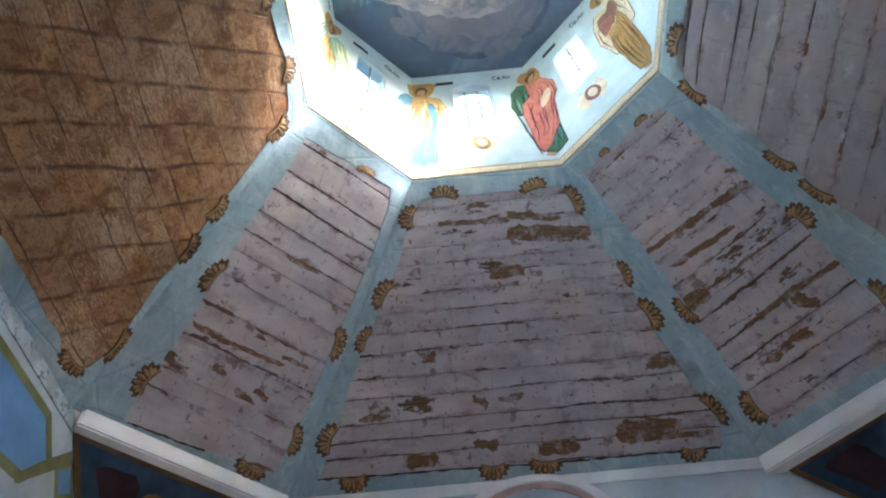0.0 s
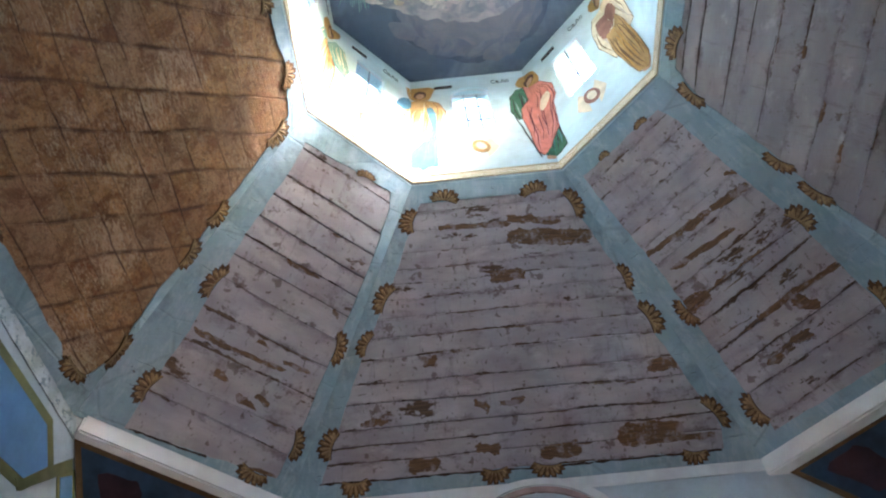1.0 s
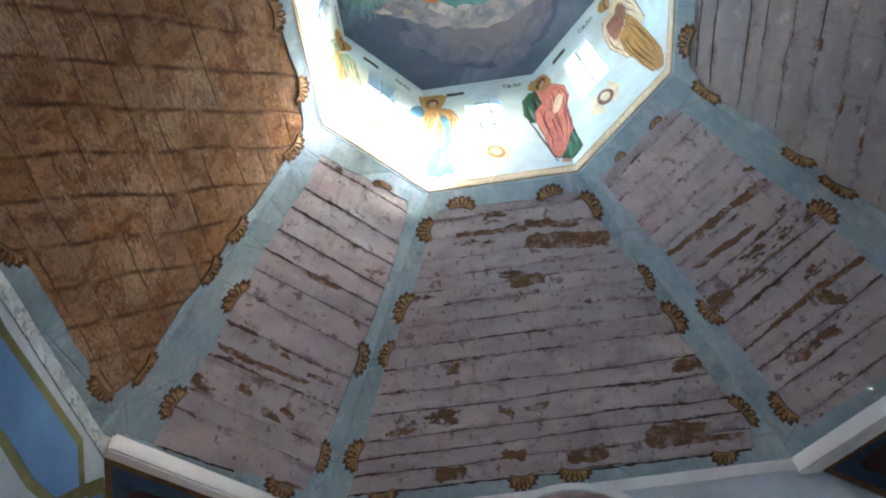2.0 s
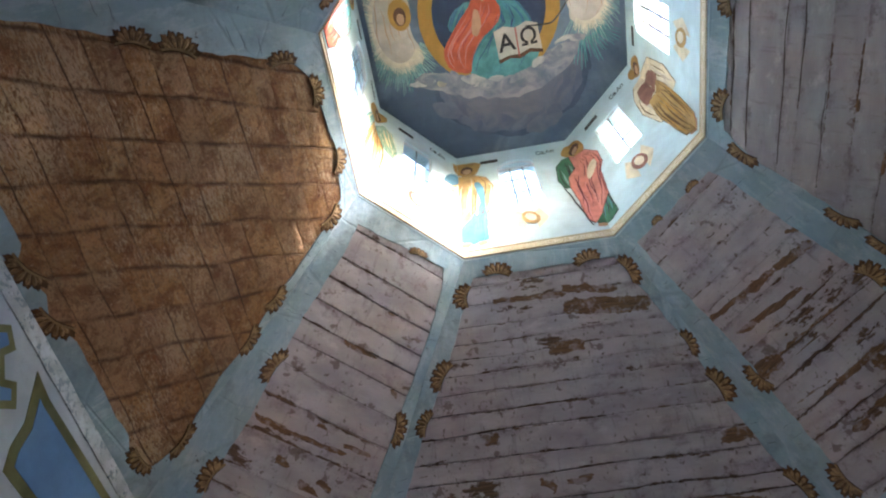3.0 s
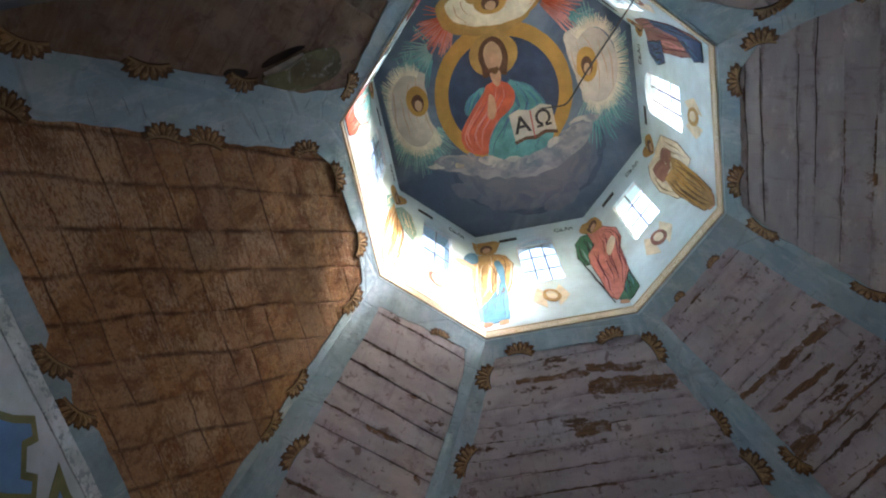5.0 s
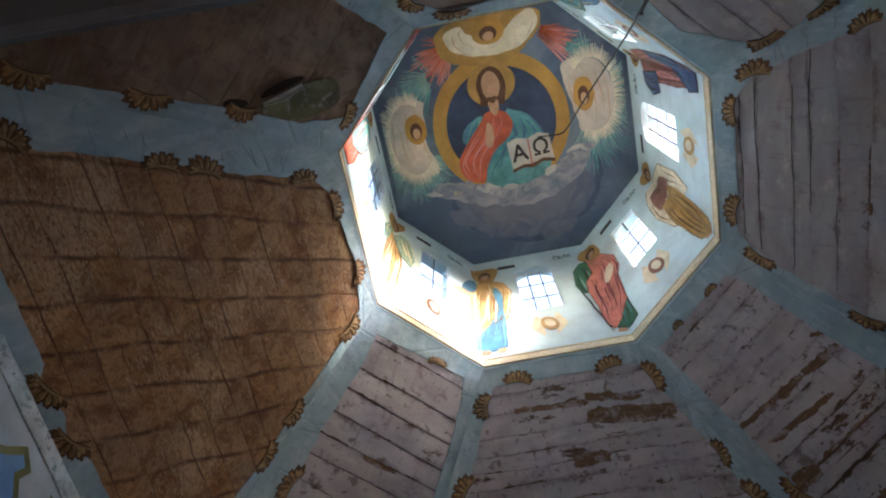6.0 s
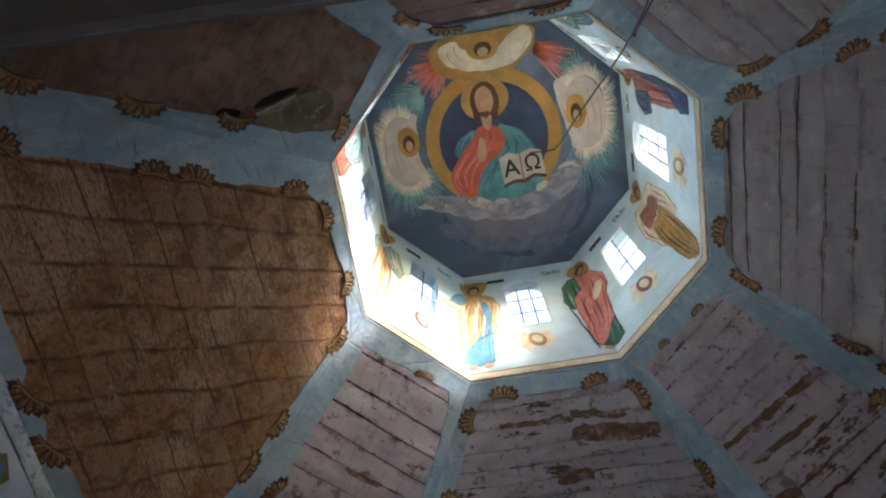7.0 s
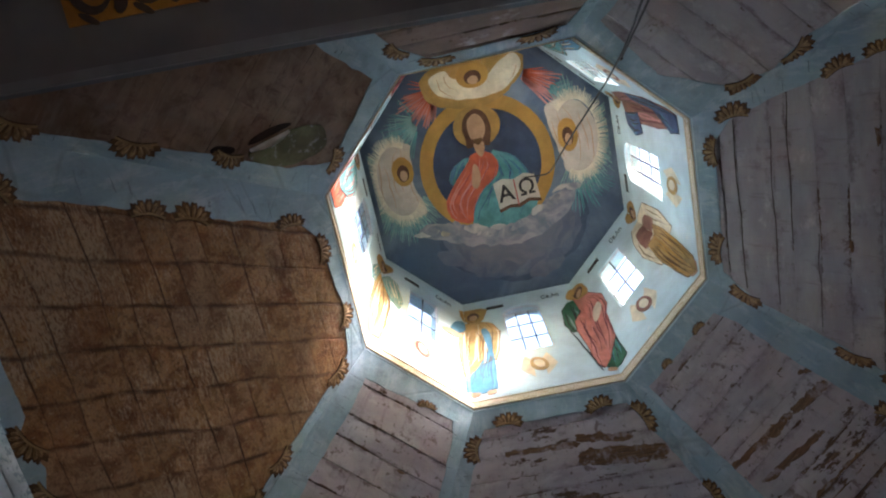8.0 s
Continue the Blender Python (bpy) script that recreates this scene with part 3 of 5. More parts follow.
for k in (1, 3, 5, 7):
    m, hb, ln = squinch_frame(k)
    bm = bmesh.new()
    slab(bm, [[(0, -0.1), (hb + 0.12, ln), (-hb - 0.12, ln)]], -0.08, 0.0)
    sq = part("squinch_" + SIDES[k], bm, MAT_WHITE)
    sq.matrix_world = m
    tagged(sq, "sloping whitewashed corner panel carrying the vault", "squinch", kind="structure")
    fm = frame_on(k, (A_BASE, S_BASE), Z_BASE, (A_BASE, S_BASE), Z_BASE + 1)[0]
    bm = bmesh.new()
    lift, left = (0.034, -hb + 0.07) if k == 7 else (0.0, -hb - 0.02)
    box(bm, left, hb + 0.02, -0.16 + lift, -0.004 + lift, -0.12, 0.03)
    bmesh.ops.bevel(bm, geom=bm.edges[:], offset=0.014, segments=2, affect="EDGES")
    part("ledge", bm, MAT_LEDGE, sq, "whitewashed wooden ledge board", m.inverted() @ fm)
    icon = new("icon_painting")
    icon.matrix_world = m
    tagged(icon, "dark blue icon in a brown frame under a white ledge", "painting", "corner icons")

    def tri(d, lo):
        """The panel's outline, drawn in by d, cut at its foot."""
        top = ln - 0.17 + lift - d
        return [(-hb * lo / ln + d * 1.3, lo + d), (hb * lo / ln - d * 1.3, lo + d), (hb * top / ln - d * 1.3, top), (-hb * top / ln + d * 1.3, top)]
    bm = bmesh.new()
    slab(bm, [tri(0.0, 0.2)], 0.002, 0.014)
    part("canvas", bm, MAT_ICONBLUE, icon)
    bm = bmesh.new()
    slab(bm, [tri(0.0, 0.2), tri(0.035, 0.2)], 0.014, 0.03)
    part("frame", bm, MAT_ICONBROWN, icon, "brown wooden frame")
    for name, mat, pts, z, label in (
            ("painted_robe", MAT_MAROON, ragged(rounded([(-0.56, ln - 0.26), (-0.2, ln - 0.25), (-0.14, ln - 0.5), (-0.3, ln - 0.62), (-0.42, ln - 0.46)], 1), 0.03, 0.02), 0.018, "maroon painted drapery shape"),
            ("painted_robe", MAT_OLIVE, rounded([(-0.12, ln - 0.95), (0.14, ln - 0.95), (0.3, ln - 0.6), (0.12, ln - 0.45), (-0.12, ln - 0.45)], 2), 0.020, "olive painted drapery shape"),
            ("painted_halo", MAT_OCHRE, ellipse(-0.06 if k == 7 else 0.02, ln - 0.42, 0.10, 0.11, 24), 0.023, "ochre painted disc"),
            ("painted_disc", MAT_ICONRED, ellipse(-0.06 if k == 7 else 0.02, ln - 0.42, 0.06, 0.065, 24), 0.026, "red painted disc"),
            ("painted_cloud", MAT_LILAC, rounded([(0.2, ln - 0.5), (0.5, ln - 0.45), (0.55, ln - 0.3), (0.3, ln - 0.28)], 2), 0.018, "grey painted cloud shape")):
        bm = bmesh.new()
        slab(bm, [pts], z - 0.005, z)
        part(name, bm, mat, icon, label)

# choir gallery over the entrance: fascia beam, boarded underside, stencilled ornament
gallery = new("choir_gallery")
gallery.matrix_world = pose(0, -1.69, 3.5, 0, 0, 2.2)
tagged(gallery, "grey painted wooden choir gallery with a plain fascia beam", "gallery", kind="structure")
bm = bmesh.new()
box(bm, -3.0, 3.0, -1.36, 0.0, 0.0, 0.06)
part("soffit", bm, MAT_GALLERY, gallery, "grey boarded underside")
bm = bmesh.new()
box(bm, -3.05, 3.05, -0.06, 0.004, 0.063, 0.40)
bmesh.ops.bevel(bm, geom=bm.edges[:], offset=0.008, segments=2, affect="EDGES")
part("fascia_beam", bm, painted("dark_slate_paint", (0.06, 0.07, 0.085), 0.3, 4), gallery, "dark slate blue beam")
bm = bmesh.new()
box(bm, -3.0, 3.0, -0.022, 0.006, -0.012, 0.06)
part("edge_bead", bm, painted("light_grey_bead", (0.13, 0.13, 0.135), 0.2, 6), gallery, "pale grey bead along the edge")
sten = bmesh.new()
slab(sten, [[(-1.32, -0.44), (0.1, -0.47), (0.1, -0.16), (-1.32, -0.13)]], -0.008, -0.001)
stencil = part("stencil", sten, MAT_STENCIL, gallery, "orange ochre stencilled scroll band")
bm = bmesh.new()
for i in range(9):
    cx, cy = -1.24 + i * 0.15, -0.225 - i * 0.003
    slab(bm, [ellipse(cx, cy, 0.062, 0.075, 20), ellipse(cx + 0.01, cy, 0.045, 0.055, 20)], -0.011, -0.0085)
    slab(bm, [ellipse(cx + 0.005, cy, 0.032, 0.036, 16), ellipse(cx + 0.005, cy + 0.006, 0.020, 0.022, 14)], -0.011, -0.0085)
    for dy in (0.055, -0.06, -0.15):
        slab(bm, [ellipse(cx + 0.075, cy + dy, 0.018, 0.03, 10, 25 if dy > 0 else -25)], -0.011, -0.0085)
        slab(bm, [ellipse(cx - 0.02, cy + dy * 1.5, 0.03, 0.010, 10, 35)], -0.011, -0.0085)
part("scroll", bm, MAT_DARKLINE, stencil, "dark brown scrollwork")

# ---- drum with eight windows ----
PAINT_LINE = painted("pale_ochre_line", (0.50, 0.41, 0.26), 0.25, 8)
DRUM_T = 0.14
drum_walls = []
ring_faces = []


def window(parent, x0, x1, y0, y1, cols, rows, arch=0.0, bw=0.008):
    """Slim painted sash close behind the wall's face, with thin bars and single panes; arch: height of a half-round head light."""
    z0, z1 = -0.034, -0.016
    rim = 0.016
    bm = bmesh.new()
    slab(bm, [[(x0, y0), (x1, y0), (x1, y1), (x0, y1)], [(x0 + rim, y0 + rim), (x1 - rim, y0 + rim), (x1 - rim, y1 - rim), (x0 + rim, y1 - rim)]], z0, z1)
    fr = part("window_frame", bm, MAT_FRAME, parent, "white painted window frame")
    for i in range(1, cols):
        x = x0 + (x1 - x0) * i / cols
        part("glazing_bar", box(bmesh.new(), x - bw, x + bw, y0 + rim, y1 - rim, z0 + 0.004, z1 - 0.004), MAT_BAR, fr)
    for j in range(1, rows):
        y = y0 + (y1 - y0) * j / rows
        part("glazing_bar", box(bmesh.new(), x0 + rim, x1 - rim, y - bw, y + bw, z0 + 0.0045, z1 - 0.0045), MAT_BAR, fr)
    panes = [box(bmesh.new(), x0 + (x1 - x0) * i / cols + 0.004, x0 + (x1 - x0) * (i + 1) / cols - 0.004,
                 y0 + (y1 - y0) * j / rows + 0.004, y0 + (y1 - y0) * (j + 1) / rows - 0.004, -0.0265, -0.0235) for i in range(cols) for j in range(rows)]
    if arch:
        hw, cx = (x1 - x0) / 2, (x0 + x1) / 2
        outer = [(cx + hw * math.cos(radians(a)), y1 + arch * math.sin(radians(a))) for a in range(0, 181, 12)]
        inner = [(cx + (hw - 0.014) * math.cos(radians(a)), y1 + 0.012 + (arch - 0.024) * math.sin(radians(a))) for a in range(0, 181, 12)]
        bm = bmesh.new()
        slab(bm, [outer, inner], z0, z1)
        part("head_light_frame", bm, MAT_FRAME, fr, "white half-round frame")
        panes.append(slab(bmesh.new(), [inner], -0.0265, -0.0235))
    for bm in panes:
        pane = part("pane", bm, MAT_GLASS, fr)
        pane.visible_shadow = False


for k, side in enumerate(SIDES):
    m, hb, ht, h = frame_on(k, (A_RING, S_RING), Z_RING, (A_RING, S_RING), Z_CEIL)
    g = DRUM_T * math.tan(radians(22.5))
    hw, arch = (0.225, 0.19) if k % 2 == 0 else (0.195, 0.0)
    y0, y1 = 1.0, 2.06
    head = [(hw * math.cos(radians(a)), y1 + arch * math.sin(radians(a))) for a in range(12, 180, 12)] if arch else []
    hole = [(-hw, y0), (hw, y0), (hw, y1)] + head + [(-hw, y1)]
    bm = bmesh.new()
    slab(bm, [[(-hb - g, -0.02), (hb + g, -0.02), (hb + g, h + 0.05), (-hb - g, h + 0.05)], hole], -DRUM_T, 0.0)
    w = part("drum_wall_" + side, bm, MAT_DRUM)
    w.matrix_world = m
    tagged(w, "pale blue painted drum wall with a small barred window", "wall", kind="structure")
    drum_walls.append(w)
    ring_faces.append((m, hb, h))
    win = new("window_%d" % (k + 1))
    win.matrix_world = m
    tagged(win, "small white window set in the drum wall", "window", "drum windows", kind="structure")
    window(win, -hw, hw, y0, y1, 3 if k % 2 == 0 else 2, 3, arch, 0.0125 if k == 2 else 0.0085)
    bm = bmesh.new()
    slab(bm, [[(-hb, 0.0), (hb, 0.0), (hb, 0.125), (-hb, 0.125)]], 0.001, 0.012)
    part("ornament_border", bm, MAT_BORDER, w, "ochre border with a pale scroll")
    bm = bmesh.new()
    for y in (0.006, 0.119):
        box(bm, -hb, hb, y - 0.006, y + 0.006, 0.010, 0.016)
    part("border_line", bm, PAINT_LINE, w, "ochre painted line")

# unseen window added in the east wall, with a fill lamp for the lower vault
m = frame_on(2, (A_BASE, A_BASE), 0.0, (A_BASE, A_BASE), Z_BASE)[0]
for i, x in enumerate(FILL_WINDOWS):
    win = new("window_%d" % (9 + i))
    win.matrix_world = m @ Matrix.Translation((0, 0, -0.14))
    tagged(win, "unseen window added in the lower wall to let in fill light", "window", kind="structure")
    window(win, x - 0.4, x + 0.4, 1.1, 2.7, 2, 4)
    lamp = new("window_daylight", bpy.data.lights.new("window_daylight", "AREA"))
    lamp.data.shape, lamp.data.size, lamp.data.size_y = "RECTANGLE", 0.72, 1.5
    lamp.data.energy, lamp.data.color = FILL_POWER, (0.90, 0.95, 1.0)
    lamp.matrix_world = m @ Matrix.Translation((x, 1.9, -0.12)) @ pose(0, 0, 0, 180, 0, 0)

# plain robe-shaped murals on the corners of the drum
PAINTS = {
    "ochre": painted("mural_ochre", (0.40, 0.25, 0.09), 0.35, 5), "blue": painted("mural_blue", (0.065, 0.19, 0.28), 0.35, 5),
    "rose": painted("mural_rose", (0.56, 0.20, 0.15), 0.3, 5), "green": painted("mural_green", (0.05, 0.16, 0.09), 0.35, 5),
    "crimson": painted("mural_crimson", (0.36, 0.06, 0.05), 0.35, 5), "gold": painted("mural_gold", (0.38, 0.22, 0.06), 0.25, 6),
    "brown": painted("mural_brown", (0.11, 0.05, 0.025), 0.3, 8), "cream": painted("mural_cream", (0.66, 0.58, 0.42), 0.25, 6),
    "teal": painted("mural_teal", (0.10, 0.28, 0.28), 0.35, 5), "slate": painted("mural_slate", (0.06, 0.10, 0.20), 0.35, 5),
    "skin": painted("mural_tan", (0.45, 0.27, 0.16), 0.2, 8), "white": painted("mural_white", (0.50, 0.43, 0.35), 0.2, 5),
    "red": painted("mural_red", (0.52, 0.11, 0.05), 0.3, 6), "pink": painted("mural_pink", (0.55, 0.22, 0.19), 0.3, 7),
    "palegreen": painted("mural_pale_green", (0.22, 0.36, 0.33), 0.3, 7), "orange": painted("mural_orange", (0.42, 0.23, 0.05), 0.25, 3),
    "umber": painted("mural_umber", (0.12, 0.06, 0.02), 0.3, 8), "maroon": painted("mural_maroon", (0.13, 0.025, 0.03), 0.3, 8),
    "ink": painted("mural_ink", (0.03, 0.025, 0.025), 0.3, 9), "rosebrown": painted("mural_rose_brown", (0.26, 0.12, 0.09), 0.3, 6),
}


def mural_shape(name, paint, parent, pts, z, label="", holes=(), soft=1):
    bm = bmesh.new()
    pts = ragged(rounded(pts, soft) if soft else pts, 0.06, 0.008, z * 1000)
    slab(bm, [pts] + list(holes), z - 0.0025, z)
    return part(name, bm, PAINTS[paint], parent, label)


def half_of(pts, sgn):
    """The part of an outline on one side of u = 0."""
    out = []
    for i, (ax, ay) in enumerate(pts):
        bx, by = pts[(i + 1) % len(pts)]
        if ax * sgn >= 0.0:
            out.append((ax, ay))
        if ax * bx < 0:
            f = ax / (ax - bx)
            out.append((0.0, ay + (by - ay) * f))
    area = sum(out[i][0] * out[(i + 1) % len(out)][1] - out[(i + 1) % len(out)][0] * out[i][1] for i in range(len(out))) if len(out) > 2 else 0
    return out if abs(area) > 0.0012 else []


def fold_strokes(pts, count, seed, width=0.016):
    """Tapering brush strokes that follow a robe's outline from its top to its hem."""
    rnd = random.Random(seed)
    lo, hi = min(p[1] for p in pts), max(p[1] for p in pts)
    strokes = []
    for i in range(count):
        f = (i + 0.5 + rnd.uniform(-0.25, 0.25)) / count
        top, bot = hi - (hi - lo) * rnd.uniform(0.06, 0.4), lo + (hi - lo) * rnd.uniform(0.03, 0.3)
        bow, line = rnd.uniform(-0.16, 0.16), []
        for j in range(7):
            y = top + (bot - top) * j / 6
            cross = []
            for a, b in zip(pts, pts[1:] + pts[:1]):
                if (a[1] - y) * (b[1] - y) < 0:
                    cross.append(a[0] + (b[0] - a[0]) * (y - a[1]) / (b[1] - a[1]))
            if len(cross) < 2:
                continue
            l, r = min(cross), max(cross)
            line.append((l + (r - l) * max(0.05, min(0.95, f + bow * math.sin(math.pi * j / 6))), y))
        if len(line) > 2:
            n = len(line) - 1
            strokes.append(line + [(x + width * math.sin(math.pi * (k + 0.4) / (n + 0.8)), y) for k, (x, y) in list(enumerate(line))[::-1]])
    return strokes


def on_corner(corner, name, paint, pts, z, label="", grow=0.0, soft=True):
    """A painted shape folded over a corner of the drum; its outline in metres along the wall from that corner, and up."""
    if grow:
        cx, cy = sum(p[0] for p in pts) / len(pts), sum(p[1] for p in pts) / len(pts)
        pts = [(x + math.copysign(grow, x - cx), y + math.copysign(grow, y - cy)) for x, y in pts]
    pts = rounded(pts, 1) if soft else pts
    for sgn, k in ((-1, (corner - 1) % 8), (1, corner % 8)):
        half = half_of(pts, sgn)
        if half:
            edge = -sgn * (ring_faces[k][1] - 0.003)
            mural_shape(name, paint, drum_walls[k], [(edge + x, y) for x, y in half], z, label, soft=0)


def robe(corner, paint, dark, light, pts, z, count, seed, label):
    on_corner(corner, "painted_outline", dark, pts, z - 0.002, "dark painted outline", 0.007, False)
    on_corner(corner, "painted_robe", paint, pts, z, label, 0.0, False)
    for tone, n, lift, sd, wd in ((dark, count + 2, 0.0012, seed, 0.013), (light, count, 0.0008, seed + 50, 0.02)):
        for st in fold_strokes(pts, n, sd, wd):
            for sgn, k in ((-1, (corner - 1) % 8), (1, corner % 8)):
                half = [(x, y) for x, y in st if x * sgn > 0.002]
                if len(half) > 5:
                    edge = -sgn * (ring_faces[k][1] - 0.003)
                    bm = bmesh.new()
                    slab(bm, [[(edge + x, y) for x, y in half]], z - 0.001, z + lift)
                    part("fold_line", bm, PAINTS[tone], drum_walls[k])


def head(corner, u, y, tilt=0.0):
    on_corner(corner, "painted_oval", "brown", [(u + 0.075 * math.cos(a) + tilt * math.sin(a), y + 0.12 * math.sin(a)) for a in np.arange(0, 6.2, 0.4)], 0.0105, "brown painted oval")
    on_corner(corner, "painted_oval", "skin", [(u + 0.05 * math.cos(a) + tilt * math.sin(a), y - 0.045 + 0.075 * math.sin(a)) for a in np.arange(0, 6.2, 0.5)], 0.0130, "tan painted oval")


def staff(corner, a, b):
    on_corner(corner, "painted_staff", "ink", [a, (a[0] + 0.017, a[1]), (b[0] + 0.017, b[1]), b], 0.0175)


# ochre cloak over a blue robe, one sleeve held out
on_corner(0, "painted_halo", "gold", [(-0.07, 2.39), (0.3, 2.37), (0.24, 2.03), (0.19, 1.97), (0.01, 2.0), (-0.05, 2.14)], 0.006, "gold painted halo")
head(0, 0.11, 2.14)
robe(0, "blue", "slate", "teal", [(-0.05, 0.75), (0.1, 1.0), (0.24, 1.28), (0.27, 0.9), (0.25, 0.32), (0.12, 0.27), (-0.05, 0.3)], 0.007, 5, 1, "blue painted lower drapery")
robe(0, "ochre", "umber", "cream", [(-0.1, 1.58), (-0.02, 1.97), (0.16, 1.98), (0.32, 1.84), (0.39, 1.58), (0.33, 1.08), (0.28, 0.86), (0.23, 1.2), (0.1, 0.83), (-0.06, 0.55), (-0.11, 0.96)], 0.011, 6, 2, "ochre painted cloak")
on_corner(0, "painted_sleeve", "blue", [(-0.22, 1.64), (-0.12, 1.93), (-0.01, 2.02), (0.01, 1.79), (-0.11, 1.57), (-0.2, 1.53)], 0.0145, "blue painted sleeve shape")
on_corner(0, "painted_sleeve", "skin", [(-0.36, 1.46), (-0.24, 1.58), (-0.08, 1.58), (-0.02, 1.6), (-0.11, 1.43), (-0.26, 1.40)], 0.0155, "tan painted shape")
on_corner(0, "painted_sash", "blue", [(0.17, 1.72), (0.24, 1.74), (0.28, 1.52), (0.27, 1.18), (0.27, 0.83), (0.22, 1.13), (0.2, 1.42)], 0.0145, "blue painted sash shape")
# tan foot shapes below the hem
on_corner(0, "painted_shadow", "skin", [(-0.04, 0.22), (0.07, 0.2), (0.09, 0.29), (-0.03, 0.31)], 0.010)
on_corner(0, "painted_shadow", "skin", [(0.14, 0.2), (0.24, 0.22), (0.24, 0.3), (0.14, 0.29)], 0.010)
staff(0, (-0.24, 0.62), (-0.06, 0.18))
# rose cloak over a green robe
on_corner(1, "painted_halo", "gold", [(-0.131, 2.2), (-0.041, 2.42), (0.115, 2.37), (0.18, 2.09), (0.156, 1.91), (-0.008, 2.02), (-0.123, 2.08)], 0.006, "gold painted halo")
head(1, 0.04, 2.17, 0.02)
robe(1, "green", "ink", "palegreen", [(-0.238, 1.8), (-0.148, 2.0), (-0.041, 2.05), (0.09, 1.86), (0.074, 1.42), (-0.066, 0.96), (-0.156, 1.19), (-0.23, 1.19), (-0.279, 1.41)], 0.007, 4, 3, "green painted drapery")
robe(1, "green", "ink", "teal", [(0.098, 0.95), (0.148, 0.78), (0.156, 0.3), (0.049, 0.25), (-0.049, 0.28), (-0.107, 0.36), (-0.033, 0.68)], 0.007, 4, 4, "green painted hem")
robe(1, "rose", "maroon", "pink", [(-0.057, 2.06), (0.156, 1.91), (0.279, 1.6), (0.271, 1.32), (0.205, 1.2), (0.156, 0.7), (0.041, 0.56), (-0.098, 0.3), (-0.156, 0.42), (-0.156, 0.82), (-0.18, 1.2), (-0.156, 1.44), (-0.041, 1.68)], 0.011, 7, 5, "rose painted cloak")
on_corner(1, "painted_scroll", "cream", [(0.098, 1.51), (0.197, 1.55), (0.213, 1.38), (0.074, 1.22), (0.025, 1.3)], 0.0145, "cream painted scroll shape")
on_corner(1, "painted_shadow", "skin", [(-0.098, 0.22), (0.0, 0.2), (0.0, 0.27), (-0.082, 0.29)], 0.010)
staff(1, (-0.262, 1.22), (-0.139, 0.24))
# ochre robe with a cream cloth
on_corner(2, "painted_halo", "gold", [(-0.12, 2.22), (-0.06, 2.45), (0.12, 2.45), (0.22, 2.17), (0.05, 2.05)], 0.006, "gold painted halo")
head(2, 0.05, 2.22)
robe(2, "cream", "umber", "white", [(-0.22, 1.7), (-0.14, 1.98), (0.03, 2.05), (0.28, 1.75), (0.33, 1.2), (0.26, 0.8), (0.14, 0.9), (-0.17, 0.85), (-0.25, 1.3)], 0.007, 5, 6, "cream painted cloth")
on_corner(2, "painted_sleeve", "rosebrown", [(-0.12, 1.86), (0.15, 1.8), (0.2, 1.38), (0.0, 1.5), (-0.17, 1.3), (-0.17, 1.68)], 0.009, "dull rose painted sleeve shape")
robe(2, "ochre", "umber", "orange", [(-0.12, 1.38), (0.12, 1.44), (0.16, 1.12), (0.15, 0.56), (0.12, 0.27), (0.03, 0.22), (-0.09, 0.27), (-0.12, 0.5), (-0.15, 0.95)], 0.012, 7, 7, "ochre painted robe")
on_corner(2, "painted_shadow", "skin", [(-0.07, 0.2), (0.1, 0.19), (0.09, 0.26), (-0.06, 0.26)], 0.010)
# rose robe under a slate blue cloak
on_corner(3, "painted_halo", "gold", [(-0.12, 2.2), (-0.05, 2.42), (0.12, 2.42), (0.18, 2.15), (0.05, 2.02)], 0.006, "gold painted halo")
head(3, 0.03, 2.2)
robe(3, "rosebrown", "maroon", "pink", [(-0.13, 1.9), (0.02, 2.05), (0.18, 1.9), (0.24, 1.4), (0.22, 0.65), (0.1, 0.3), (-0.12, 0.32), (-0.17, 0.88), (-0.18, 1.42)], 0.009, 6, 8, "dull rose painted robe")
robe(3, "slate", "ink", "blue", [(-0.12, 1.95), (-0.08, 1.45), (-0.27, 1.36), (-0.33, 1.62), (-0.24, 1.88)], 0.013, 3, 9, "slate blue painted sleeve")
robe(3, "slate", "ink", "blue", [(0.12, 1.3), (0.24, 1.2), (0.2, 0.55), (-0.02, 0.3), (-0.15, 0.28), (-0.17, 0.5), (-0.05, 0.8)], 0.013, 5, 10, "slate blue painted cloak")
for c, up, low, dark, lit, sd in ((4, "teal", "blue", "umber", "cream", 11), (5, "crimson", "green", "maroon", "pink", 13), (6, "teal", "red", "maroon", "pink", 15)):
    on_corner(c, "painted_halo", "gold", [(-0.12, 2.2), (-0.05, 2.42), (0.12, 2.42), (0.18, 2.15), (0.05, 2.02)], 0.006, "gold painted halo")
    head(c, 0.03, 2.2)
    robe(c, low, dark, lit, [(-0.17, 1.2), (0.0, 1.4), (0.2, 1.2), (0.22, 0.6), (0.16, 0.28), (-0.13, 0.28), (-0.18, 0.6)], 0.007, 6, sd, "painted lower drapery")
    robe(c, up, dark, lit, [(-0.2, 1.78), (-0.08, 2.02), (0.1, 2.02), (0.24, 1.8), (0.3, 1.45), (0.23, 1.0), (0.08, 0.75), (-0.1, 0.95), (-0.26, 1.4)], 0.011, 6, sd + 1, "painted drapery shape")
